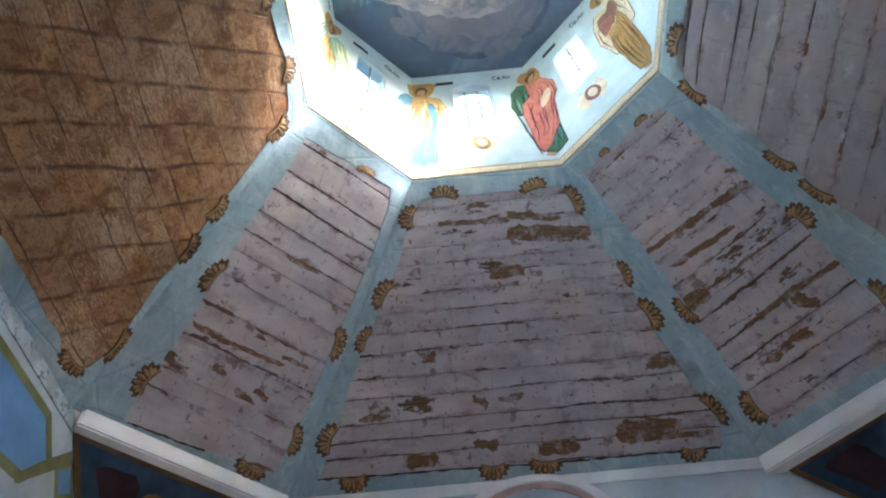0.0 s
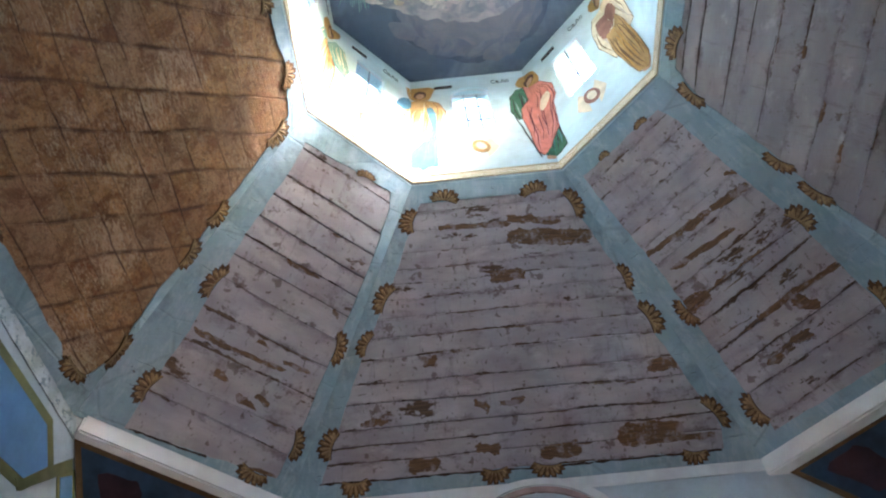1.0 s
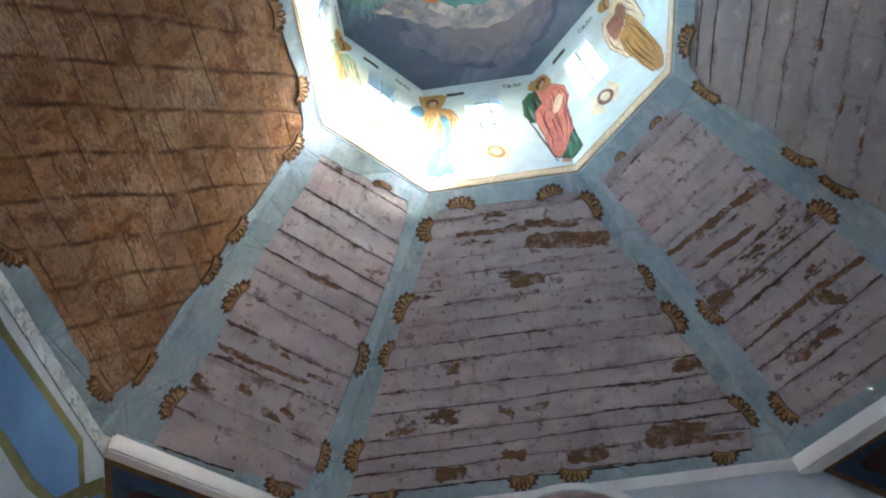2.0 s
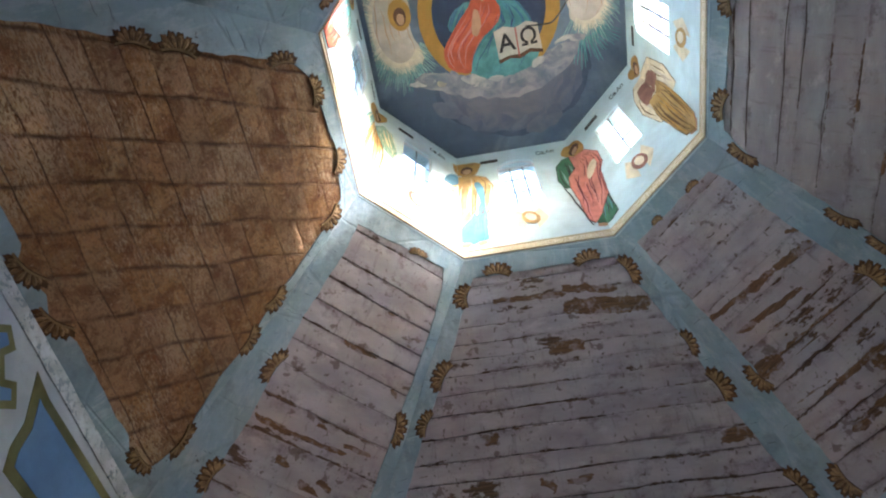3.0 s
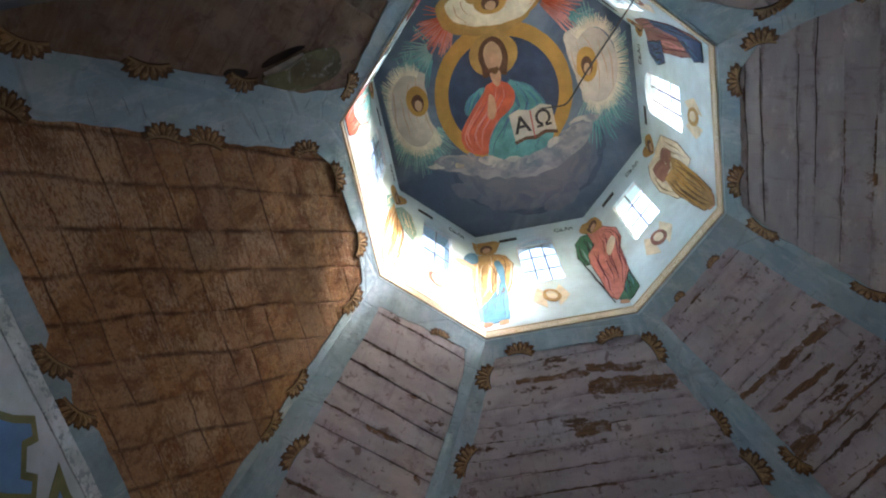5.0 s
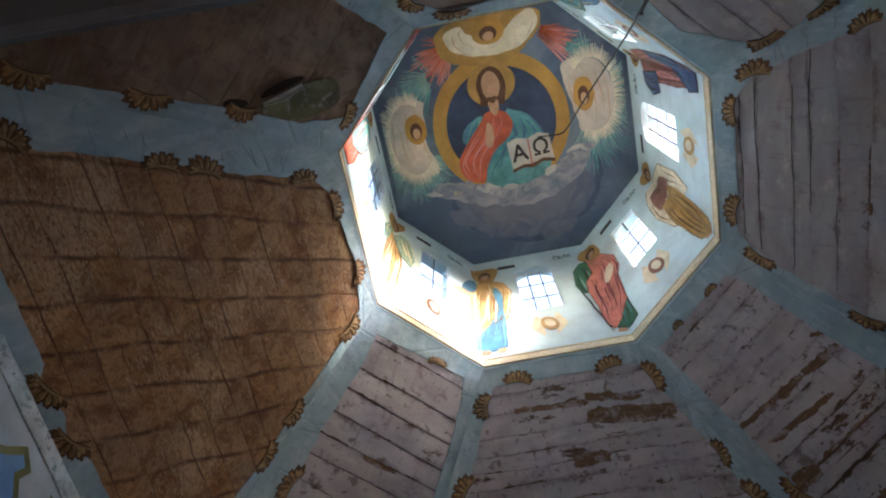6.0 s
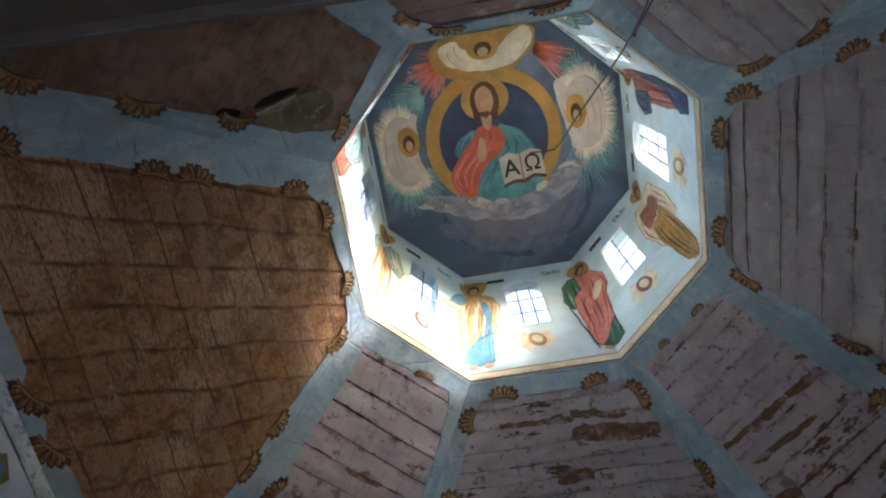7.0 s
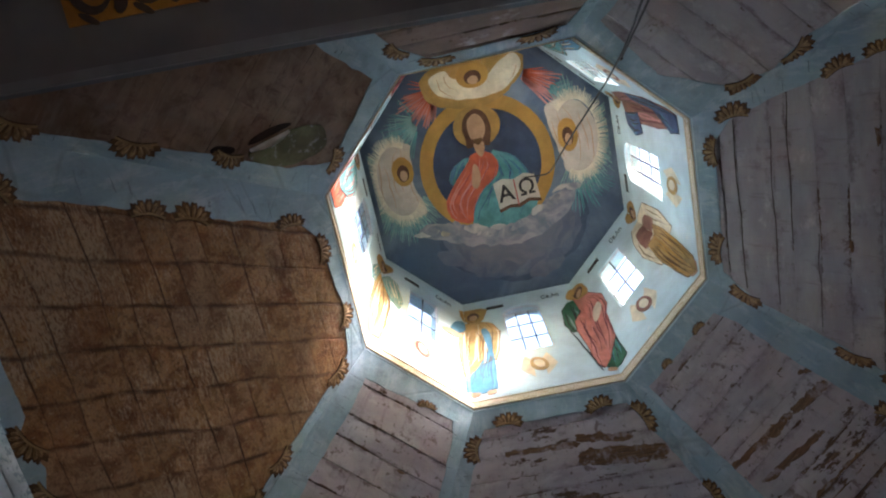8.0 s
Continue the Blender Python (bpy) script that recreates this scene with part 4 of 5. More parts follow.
# pale wings over an ochre robe
on_corner(7, "painted_halo", "gold", [(-0.26, 1.9), (-0.18, 2.24), (0.02, 2.42), (0.12, 2.4), (0.11, 2.2), (-0.11, 1.85)], 0.006, "gold painted halo")
head(7, -0.03, 2.17)
robe(7, "ochre", "umber", "cream", [(-0.16, 0.6), (-0.14, 1.5), (-0.05, 1.9), (0.08, 1.8), (0.16, 1.2), (0.15, 0.68), (0.11, 0.32), (-0.06, 0.3)], 0.007, 6, 17, "ochre painted robe")
robe(7, "palegreen", "teal", "cream", [(0.0, 1.88), (0.09, 2.05), (0.21, 1.93), (0.3, 1.48), (0.26, 1.25), (0.15, 1.4), (0.08, 1.6)], 0.012, 6, 18, "pale green painted wing")
robe(7, "palegreen", "teal", "cream", [(-0.08, 1.9), (-0.18, 1.85), (-0.28, 1.5), (-0.24, 1.2), (-0.14, 1.4)], 0.012, 4, 19, "pale green painted wing")


def lettering(text, size, m, material, parent, name="lettering", label=""):
    cu = bpy.data.curves.new(name, "FONT")
    cu.body, cu.size, cu.align_x, cu.align_y, cu.extrude, cu.offset = text, size, "CENTER", "CENTER", 0.001, size * 0.014
    tmp = new(name, cu)
    me = bpy.data.meshes.new_from_object(tmp.evaluated_get(bpy.context.evaluated_depsgraph_get()))
    bpy.data.objects.remove(tmp)
    me.materials.append(material)
    ob = new(name, me)
    ob.parent = parent
    ob.matrix_local = m
    return tagged(ob, label)


for k in range(8):
    w = drum_walls[k]
    hb = ring_faces[k][1]
    lettering("Св.Ап", 0.13, pose(hb - 0.30, 2.33, 0.006) @ Matrix.Diagonal((0.62, 1.15, 1, 1)), PAINTS["ink"], w, label="black painted inscription")
    mural_shape("painted_bar", "ink", w, [(-hb + 0.29, 2.28), (-hb + 0.50, 2.28), (-hb + 0.50, 2.37), (-hb + 0.29, 2.37)], 0.005, "dark bar of lettering", soft=0)
    tone = "ochre" if k % 2 == 0 else "rosebrown"
    for sgn in (-1, 1):
        mural_shape("painted_wing", "cream", w, [(sgn * 0.05, 0.74), (sgn * 0.11, 0.86), (sgn * 0.15, 0.74), (sgn * 0.19, 0.6), (sgn * 0.13, 0.5), (sgn * 0.06, 0.4), (sgn * 0.05, 0.55)], 0.005, "faded painted wing shape", soft=0)
    mural_shape("painted_medallion", tone, w, ellipse(0.01, 0.64, 0.085, 0.15, 22, 12), 0.008, "painted wreath", holes=[ellipse(0.012, 0.65, 0.05, 0.095, 18, 12)])
    mural_shape("painted_medallion", "cream", w, ellipse(0.012, 0.65, 0.048, 0.09, 16, 12), 0.0065, "small painted oval")

# ---- dome ceiling and its painting ----
bm = bmesh.new()
slab(bm, [octagon(A_RING + 0.15, S_RING + 0.06)], Z_CEIL, Z_CEIL + 0.2)
ceiling = part("ceiling", bm, MAT_HEAVEN)
tagged(ceiling, "flat dome ceiling painted as a dark blue clouded heaven", "ceiling", kind="structure")
dome = new("dome_painting")
dome.matrix_world = Matrix.Translation((0, 0, Z_CEIL))
tagged(dome, "round medallion with open book, clouds and winged discs, painted overhead", "painting")
LIGHT_CLOUD = cloud_paint("pale_cloud_paint", (0.50, 0.44, 0.38), (0.17, 0.18, 0.21))
DARK_CLOUD = cloud_paint("grey_cloud_paint", (0.15, 0.15, 0.175), (0.095, 0.11, 0.15))
PAINTS["midcloud"] = cloud_paint("mid_cloud_paint", (0.33, 0.30, 0.29), (0.14, 0.155, 0.19))
PAINTS["deepcloud"] = cloud_paint("deep_cloud_paint", (0.14, 0.15, 0.19), (0.085, 0.105, 0.15))
PAINTS["mauvecloud"] = cloud_paint("mauve_cloud_paint", (0.165, 0.155, 0.18), (0.115, 0.125, 0.155))
PAINTS["deepheaven"] = cloud_paint("deep_heaven_paint", (0.075, 0.095, 0.14), (0.05, 0.07, 0.11))
PAINTS["cream2"] = cloud_paint("warm_cloud_paint", (0.52, 0.42, 0.27), (0.28, 0.24, 0.20))
PAINTS["cloud"], PAINTS["darkcloud"], PAINTS["heaven"] = LIGHT_CLOUD, DARK_CLOUD, painted("medallion_navy", (0.045, 0.06, 0.105), 0.3, 3)


def overhead(name, paint, pts, level, label="", holes=(), soft=1, rag=0.008):
    bm = bmesh.new()
    pts = ragged(rounded(pts, soft) if soft else pts, 0.05, rag, level * 3.0)
    z = -0.003 * level
    slab(bm, [pts] + list(holes), z - 0.002, z + 0.001)
    return part(name, bm, PAINTS[paint], dome, label)


def cloud_bank(spine, count, size, paints, level, seed, label):
    """A bank of overlapping brushed puffs along a curved line."""
    rnd = random.Random(seed)
    for i in range(count):
        f = i / (count - 1) * (len(spine) - 1)
        a, b = Vector(spine[int(min(f, len(spine) - 2))]), Vector(spine[int(min(f, len(spine) - 2)) + 1])
        p = a.lerp(b, f - int(min(f, len(spine) - 2))) + Vector((rnd.uniform(-0.05, 0.05), rnd.uniform(-0.07, 0.07)))
        r = size * rnd.uniform(0.6, 1.25)
        turn = math.degrees(math.atan2((b - a).y, (b - a).x)) + rnd.uniform(-18, 18)
        overhead("cloud", rnd.choice(paints), ellipse(p.x, p.y, r * rnd.uniform(1.1, 1.9), r * rnd.uniform(0.5, 0.8), 26, turn), level + 0.28 * (i % 4), label, soft=0, rag=0.05)


BELLY = [(-0.76, 0.5), (-0.36, 0.6), (0.4, 0.66), (0.94, 0.28), (1.0, 0.71), (0.74, 1.1), (0.18, 1.3), (-0.37, 1.16), (-0.68, 0.88)]
for grow, paint, level in ((1.10, "deepheaven", 0.8), (1.02, "deepcloud", 1.1), (0.90, "darkcloud", 1.4), (0.72, "mauvecloud", 1.7)):
    overhead("cloud", paint, [(0.1 + (x - 0.1) * grow, 0.72 + (y - 0.72) * grow) for x, y in BELLY], level, "dull mauve painted cloud", soft=2, rag=0.05)
cloud_bank([(-0.7, 0.85), (-0.3, 1.12), (0.2, 1.22), (0.65, 1.05)], 7, 0.12, ("deepcloud", "darkcloud"), 1.9, 11, "dull grey painted cloud")
overhead("cloud", "midcloud", [(-1.02, 0.42), (-0.87, 0.36), (-0.67, 0.39), (-0.34, 0.52), (0.21, 0.56), (0.51, 0.4), (0.95, 0.22), (0.98, 0.38), (0.73, 0.66), (0.4, 0.82), (-0.03, 0.84), (-0.44, 0.74), (-0.98, 0.54)], 2.9, "pale painted cloud bank", soft=2, rag=0.05)
overhead("medallion_disc", "heaven", ellipse(-0.04, -0.2, 0.68, 0.70, 48), 3, "navy painted disc", soft=0, rag=0.0)
overhead("medallion_ring", "orange", ellipse(-0.04, -0.2, 0.81, 0.84, 60), 4, "orange ochre painted ring", holes=[ellipse(-0.04, -0.2, 0.65, 0.67, 60)], soft=0, rag=0.006)
overhead("cloud", "midcloud", [(-0.9, 0.4), (-0.6, 0.42), (-0.3, 0.54), (0.2, 0.58), (0.5, 0.45), (0.9, 0.22), (0.93, 0.36), (0.6, 0.64), (0.1, 0.74), (-0.4, 0.66), (-0.9, 0.5)], 12.5, "pale painted cloud", soft=2, rag=0.045)
cloud_bank([(-0.95, 0.45), (-0.6, 0.47), (-0.2, 0.6), (0.15, 0.64), (0.5, 0.52), (0.8, 0.34), (0.92, 0.28)], 16, 0.062, ("cloud", "cream2", "cloud", "midcloud"), 13, 14, "pale painted cloud")


def wing(cx, cy, rx, ry, turn, a0, a1, n, length, paint, level, seed, thick=0.010):
    """A fan of thin painted feathers round a disc, each a tapering stroke."""
    rnd = random.Random(seed)
    bm = bmesh.new()
    for i in range(n):
        a = radians(a0 + (a1 - a0) * (i + rnd.uniform(-0.3, 0.3)) / n)
        c, s = math.cos(a), math.sin(a)
        ln = length * rnd.uniform(0.6, 1.1)
        px, py = cx + rx * c * 0.93, cy + ry * s * 0.93
        qx, qy = cx + (rx + ln) * c, cy + (ry + ln) * s
        tx, ty = -s * thick, c * thick
        lim = 1.44
        qx, qy = max(-lim, min(lim, qx)), max(-lim, min(lim, qy))
        if abs(qx) + abs(qy) > 2.1:
            continue
        z = -0.003 * level
        slab(bm, [[(px - tx, py - ty), (px + tx, py + ty), (qx + tx * 0.3, qy + ty * 0.3), (qx - tx * 0.3, qy - ty * 0.3)]], z - 0.0012, z + 0.001)
    ob = part("plumage", bm, PAINTS[paint], dome, "thin painted feather strokes")
    tagged(ob, kind="stuff")


wing(-1.12, -0.25, 0.26, 0.44, 0, 60, 290, 64, 0.30, "palegreen", 2, 3)
wing(1.14, -0.36, 0.26, 0.40, 0, -130, 110, 64, 0.28, "palegreen", 2, 4)
wing(-0.45, -1.2, 0.12, 0.1, 0, 105, 215, 26, 0.44, "pink", 2, 7, 0.022)
wing(0.5, -1.2, 0.08, 0.1, 0, -45, 60, 26, 0.48, "pink", 2, 8, 0.022)
wing(-0.75, -0.85, 0.1, 0.1, 0, 110, 250, 26, 0.40, "teal", 2, 9)
wing(0.8, -0.9, 0.1, 0.1, 0, -80, 60, 26, 0.34, "palegreen", 2, 10)
wing(1.0, 0.1, 0.22, 0.2, 0, 20, 130, 22, 0.34, "teal", 2.4, 21)
wing(-1.0, 0.05, 0.2, 0.2, 0, 70, 170, 22, 0.30, "teal", 2.4, 22)
wing(-0.72, -0.9, 0.1, 0.1, 0, 120, 240, 22, 0.36, "palegreen", 2.6, 23)
wing(0.75, -0.95, 0.1, 0.1, 0, -80, 40, 20, 0.30, "teal", 2.6, 24)
wing(-0.45, -1.2, 0.1, 0.08, 0, 120, 215, 16, 0.36, "red", 2.7, 25)
wing(0.5, -1.2, 0.08, 0.08, 0, -45, 50, 16, 0.38, "red", 2.7, 26)
WINGS = (("white", [(-1.4, -0.47), (-1.23, -0.64), (-1.01, -0.7), (-0.88, -0.63), (-0.95, -0.49), (-0.9, -0.38), (-0.98, -0.15), (-0.92, -0.04), (-0.85, 0.22), (-0.96, 0.26), (-1.24, 0.26), (-1.38, 0.09), (-1.43, -0.2)], "pale painted wings"),
         ("white", [(0.76, -0.51), (0.72, -0.74), (0.87, -0.8), (1.09, -0.77), (1.24, -0.62), (1.34, -0.33), (1.29, -0.04), (1.09, 0.16), (0.88, 0.09), (0.84, -0.13)], "pale painted wings"),
         ("gold", [(-0.66, -1.3), (-0.5, -1.44), (0.6, -1.45), (0.58, -1.18), (0.25, -0.92), (-0.1, -0.9), (-0.42, -0.95), (-0.6, -1.07)], "golden painted glow"),
         ("cream", [(-0.54, -1.32), (-0.34, -1.4), (-0.24, -1.25), (0.14, -1.2), (0.3, -1.36), (0.53, -1.43), (0.56, -1.27), (0.46, -1.12), (0.24, -1.0), (-0.02, -0.98), (-0.34, -1.04), (-0.51, -1.17)], "cream painted wings"))
for i, (paint, pts, label) in enumerate(WINGS):
    overhead("winged_disc", paint, pts, 5 + 0.4 * i, label, soft=2, rag=0.02)
    for st in fold_strokes(pts, 5, 60 + i, 0.012):
        overhead("feather_line", "skin" if paint != "gold" else "orange", st, 5.25 + 0.4 * i, soft=0, rag=0.004)
wing(-1.12, -0.22, 0.27, 0.46, 0, 40, 300, 90, 0.12, "cream", 6.9, 33)
wing(1.06, -0.33, 0.27, 0.46, 0, -130, 120, 90, 0.12, "cream", 6.9, 34)
wing(-1.12, -0.22, 0.30, 0.50, 0, 30, 200, 60, 0.30, "palegreen", 2.8, 37)
wing(1.06, -0.33, 0.30, 0.48, 0, -120, 130, 60, 0.26, "palegreen", 2.8, 38)
for cx, cy, rx, ry in ((-1.05, -0.33, 0.13, 0.18), (0.96, -0.36, 0.12, 0.2), (-0.02, -1.26, 0.19, 0.14)):
    overhead("painted_halo", "orange", ellipse(cx, cy, rx, ry, 28), 7, "ochre painted halo", soft=0)
    overhead("painted_oval", "brown", ellipse(cx, cy + 0.02, rx * 0.55, ry * 0.55, 24), 8, "brown painted oval", soft=0)
    overhead("painted_oval", "skin", ellipse(cx, cy + 0.05, rx * 0.33, ry * 0.36, 20), 9, "tan painted oval", soft=0)
MANTLE = [(0.0, -0.39), (0.27, -0.28), (0.41, -0.09), (0.46, 0.11), (0.48, 0.43), (0.29, 0.56), (-0.06, 0.6), (-0.34, 0.5), (-0.36, 0.32), (-0.18, 0.08), (0.03, -0.03)]
SHOULDER = [(-0.54, -0.08), (-0.47, -0.25), (-0.26, -0.36), (-0.2, -0.26), (-0.42, 0.02)]
TUNIC = [(-0.64, 0.19), (-0.5, -0.03), (-0.28, -0.26), (-0.2, -0.38), (0.02, -0.36), (0.11, -0.19), (0.03, -0.03), (-0.18, 0.1), (-0.31, 0.32), (-0.34, 0.48), (-0.58, 0.39)]
for paint, dark, pts, level, sd, label in (("teal", "slate", MANTLE, 7, 41, "teal painted mantle"), ("teal", "slate", SHOULDER, 7.5, 42, "teal painted shoulder shape"), ("red", "crimson", TUNIC, 8.2, 43, "vermilion painted drapery")):
    overhead("painted_robe", paint, pts, level, label)
    for tone, sd2 in ((dark, sd), ("pink" if paint == "red" else "blue", sd + 9)):
        for st in fold_strokes(pts, 6, sd2, 0.016):
            overhead("fold_line", tone, st, level + 0.45, soft=0, rag=0.004)
overhead("painted_halo", "gold", ellipse(-0.08, -0.68, 0.28, 0.245, 40), 8, "golden painted halo", soft=0)
overhead("painted_oval", "brown", [(-0.06, -0.9), (-0.2, -0.84), (-0.26, -0.69), (-0.24, -0.54), (-0.25, -0.44), (-0.15, -0.45), (-0.03, -0.45), (0.04, -0.42), (0.06, -0.52), (0.09, -0.64), (0.05, -0.82)], 9, "brown painted shape", soft=2)
overhead("painted_oval", "skin", ellipse(-0.088, -0.665, 0.105, 0.165, 28), 10, "tan painted oval", soft=0)
overhead("painted_oval", "umber", rounded([(-0.16, -0.545), (-0.10, -0.535), (-0.04, -0.54), (-0.06, -0.48), (-0.1, -0.455), (-0.14, -0.485)], 2), 10.6, "umber painted shape", soft=0)
overhead("painted_oval", "skin", [(-0.16, -0.5), (-0.03, -0.5), (-0.04, -0.38), (-0.09, -0.3), (-0.15, -0.38)], 9.6, "tan painted shape")
overhead("painted_oval", "skin", [(-0.25, -0.1), (-0.21, -0.26), (-0.15, -0.22), (-0.14, -0.07), (-0.2, 0.06), (-0.27, 0.04)], 10, "tan painted shape")
book = overhead("open_book", "white", [(-0.02, 0.04), (0.1, 0.0), (0.23, 0.03), (0.36, -0.02), (0.49, 0.02), (0.52, 0.32), (0.38, 0.29), (0.25, 0.34), (0.14, 0.33), (0.01, 0.37)], 10, "open white book with two Greek letters", soft=0, rag=0.003)
overhead("book_edge", "brown", [(0.0, 0.37), (0.14, 0.33), (0.25, 0.34), (0.38, 0.29), (0.525, 0.32), (0.53, 0.36), (0.38, 0.335), (0.25, 0.39), (0.14, 0.37), (0.01, 0.41)], 10, "brown book edge", soft=0, rag=0.003)
overhead("book_spine", "crimson", [(0.225, 0.03), (0.24, 0.03), (0.255, 0.36), (0.24, 0.36)], 11, "red ribbon", soft=0, rag=0.002)
lettering("A", 0.29, pose(0.115, 0.19, -0.036, 180, 0, -4), PAINTS["ink"], dome, label="dark painted Greek capital")
lettering("Ω", 0.27, pose(0.375, 0.165, -0.036, 180, 0, -4), PAINTS["ink"], dome, label="dark painted Greek capital")

# ---- hanging cable: from the ceiling, slack, then down to the side ----
cu = bpy.data.curves.new("lamp_cable", "CURVE")
cu.dimensions, cu.bevel_depth, cu.bevel_resolution = "3D", 0.0085, 2
RUN = [(0.30, 0.03, 9.612), (0.60, 0.06, 9.575), (0.68, 0.0, 9.45), (0.76, -0.40, 8.66), (0.865, -0.83, 7.74), (0.971, -1.274, 6.811), (0.913, -1.646, 5.911), (0.861, -1.885, 5.311)]
for aside in (0.0, 0.055):
    run = RUN if aside == 0 else RUN[5:]
    sp = cu.splines.new("NURBS")
    sp.points.add(len(run) - 1)
    for i, (px, py, pz) in enumerate(run):
        sp.points[i].co = (px + aside * min(i, 1), py, pz, 1)
    sp.use_endpoint_u, sp.order_u = True, 3
tmp = new("lamp_cable", cu)
me = bpy.data.meshes.new_from_object(tmp.evaluated_get(bpy.context.evaluated_depsgraph_get()))
bpy.data.objects.remove(tmp)
me.materials.append(MAT_CABLE)
cable = new("lamp_cable", me)
tagged(cable, "thin black doubled cable hanging slack from the dome", "cable")
knot = bmesh.new()
bmesh.ops.create_icosphere(knot, subdivisions=2, radius=0.022, matrix=Matrix.Translation(RUN[5]) @ Matrix.Diagonal((0.8, 0.8, 1.5, 1)))
part("knot", knot, MAT_CABLE, cable)

# ---- tent: eight sloping boarded sides with blue canvas borders and gilt leaves ----
for k, side in enumerate(SIDES):
    m, hb, ht, h = frame_on(k, (A_BASE, S_BASE), Z_BASE, (A_RING, S_RING), Z_RING)
    bm = bmesh.new()
    slab(bm, [[(-hb - 0.05, -0.06), (hb + 0.05, -0.06), (ht + 0.05, h + 0.03), (-ht - 0.05, h + 0.03)]], -0.11, -0.045)
    w = part("vault_wall_" + side, bm, MAT_BACK)
    w.matrix_world = m
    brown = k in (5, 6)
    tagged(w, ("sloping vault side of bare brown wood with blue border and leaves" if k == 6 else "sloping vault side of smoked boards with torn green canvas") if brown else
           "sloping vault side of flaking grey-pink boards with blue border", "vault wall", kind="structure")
    outline = ragged(PANELS[k], 0.035, 0.014, k * 2.3)
    outer = [(-hb, 0.0), (hb, 0.0), (ht, h), (-ht, h)]
    bm = bmesh.new()
    slab(bm, [outer, outline], 0.002, 0.008)
    part("canvas_border", bm, MAT_BLUE, w, "light blue painted canvas border")
    for i, (x, y, *size) in enumerate(LEAVES[k]):
        q, n = nearest_edge(PANELS[k], (x, y))
        rnd = random.Random(k * 50 + i)
        inset = -0.035 if brown else -0.008
        lm = Matrix.Translation((q.x + n.x * inset, q.y + n.y * inset, 0.010)) @ Matrix.Rotation(math.atan2(n.y, n.x) - math.pi / 2 + rnd.uniform(-0.25, 0.25), 4, "Z")
        sc = rnd.uniform(0.88, 1.06) * (size[0] if size else 1.0)
        lf = new("acanthus_leaf", LEAF_BODY)
        lf.parent = w
        lf.matrix_local = lm @ Matrix.Diagonal((sc * rnd.choice((-1, 1)) * rnd.uniform(0.9, 1.25), sc * rnd.uniform(0.85, 1.2), 1, 1))
        tagged(lf, "brown and gilt acanthus leaf")
        for nm, mesh, lab in (("leaf_outline", LEAF_EDGE, "dark brown leaf outline"), ("gilt_lobes", LEAF_GOLD, "gilt lobes"), ("leaf_spine", LEAF_SPINE, "pale ochre spine")):
            ed = new(nm, mesh)
            ed.parent = lf
            tagged(ed, lab)

# cracks in the canvas over the joints of the boards behind it
MAT_CRACK = painted("dark_canvas_crack", (0.085, 0.10, 0.115), 0.4, 20)
for k, side in enumerate(SIDES):
    rnd = random.Random(k * 7 + 3)
    m, hb, ht, h = frame_on(k, (A_BASE, S_BASE), Z_BASE, (A_RING, S_RING), Z_RING)
    js = JOINTS.get(k) or [0.2 + 0.21 * i for i in range(12)]
    for y in js + [y + 0.09 for y in js[::2]]:
        xs = [a[0] + (b[0] - a[0]) * (y - a[1]) / (b[1] - a[1]) for a, b in zip(PANELS[k], PANELS[k][1:] + PANELS[k][:1]) if (a[1] - y) * (b[1] - y) < 0]
        for sgn in (-1, 1):
            if len(xs) < 2 or rnd.random() < 0.45:
                continue
            edge, rim = (max(xs) if sgn > 0 else min(xs)), half_at(hb, ht, h, y)
            room = rim - abs(edge) - 0.02
            if room < 0.04:
                continue
            a, ln = abs(edge) + rnd.uniform(0.0, 0.35) * room, rnd.uniform(0.3, 0.65) * room
            slope, wd = rnd.uniform(-0.12, 0.12), rnd.uniform(0.0015, 0.004)
            top = [(sgn * (a + ln * i / 6), y + slope * ln * i / 6 + 0.005 * noise.noise(Vector((i * 0.9, y * 5, k)))) for i in range(7)]
            bm = bmesh.new()
            slab(bm, [top + [(x, yy - wd * math.sin(math.pi * (i + 0.5) / 7)) for i, (x, yy) in list(enumerate(top))[::-1]]], 0.0075, 0.0092)
            part("canvas_crack", bm, MAT_CRACK, bpy.data.objects["vault_wall_" + side])

# torn canvas on the southwest side
tear = bpy.data.objects["vault_wall_southwest"]
bm = bmesh.new()
slab(bm, [ragged(rounded([(0.41, 2.02), (0.19, 2.22), (0.08, 2.36), (0.02, 2.5), (0.18, 2.66), (0.44, 2.42), (0.49, 2.1)], 2), 0.03, 0.008)], 0.004, 0.012)
patch = part("canvas_patch", bm, painted("sage_green_paint", (0.135, 0.13, 0.065), 0.45, 5, worn=(0.24, 0.235, 0.21), amount=0.57), tear, "sage green remnant of painted canvas")
# the gap's inner shade is a dark plate laid on the boards
bm = bmesh.new()
slab(bm, [ragged(rounded([(0.40, 2.0), (0.17, 2.21), (0.10, 2.24), (0.13, 2.17), (0.30, 2.01)], 2), 0.03, 0.008)], 0.004, 0.010)
slab(bm, [ragged(rounded([(0.53, 1.76), (0.48, 1.94), (0.42, 1.92), (0.46, 1.78)], 2), 0.03, 0.008)], 0.004, 0.010)
part("gap", bm, MAT_BACK, tear, "dark plate on the boards for the shade inside a gap")
bm = bmesh.new()
rows = []
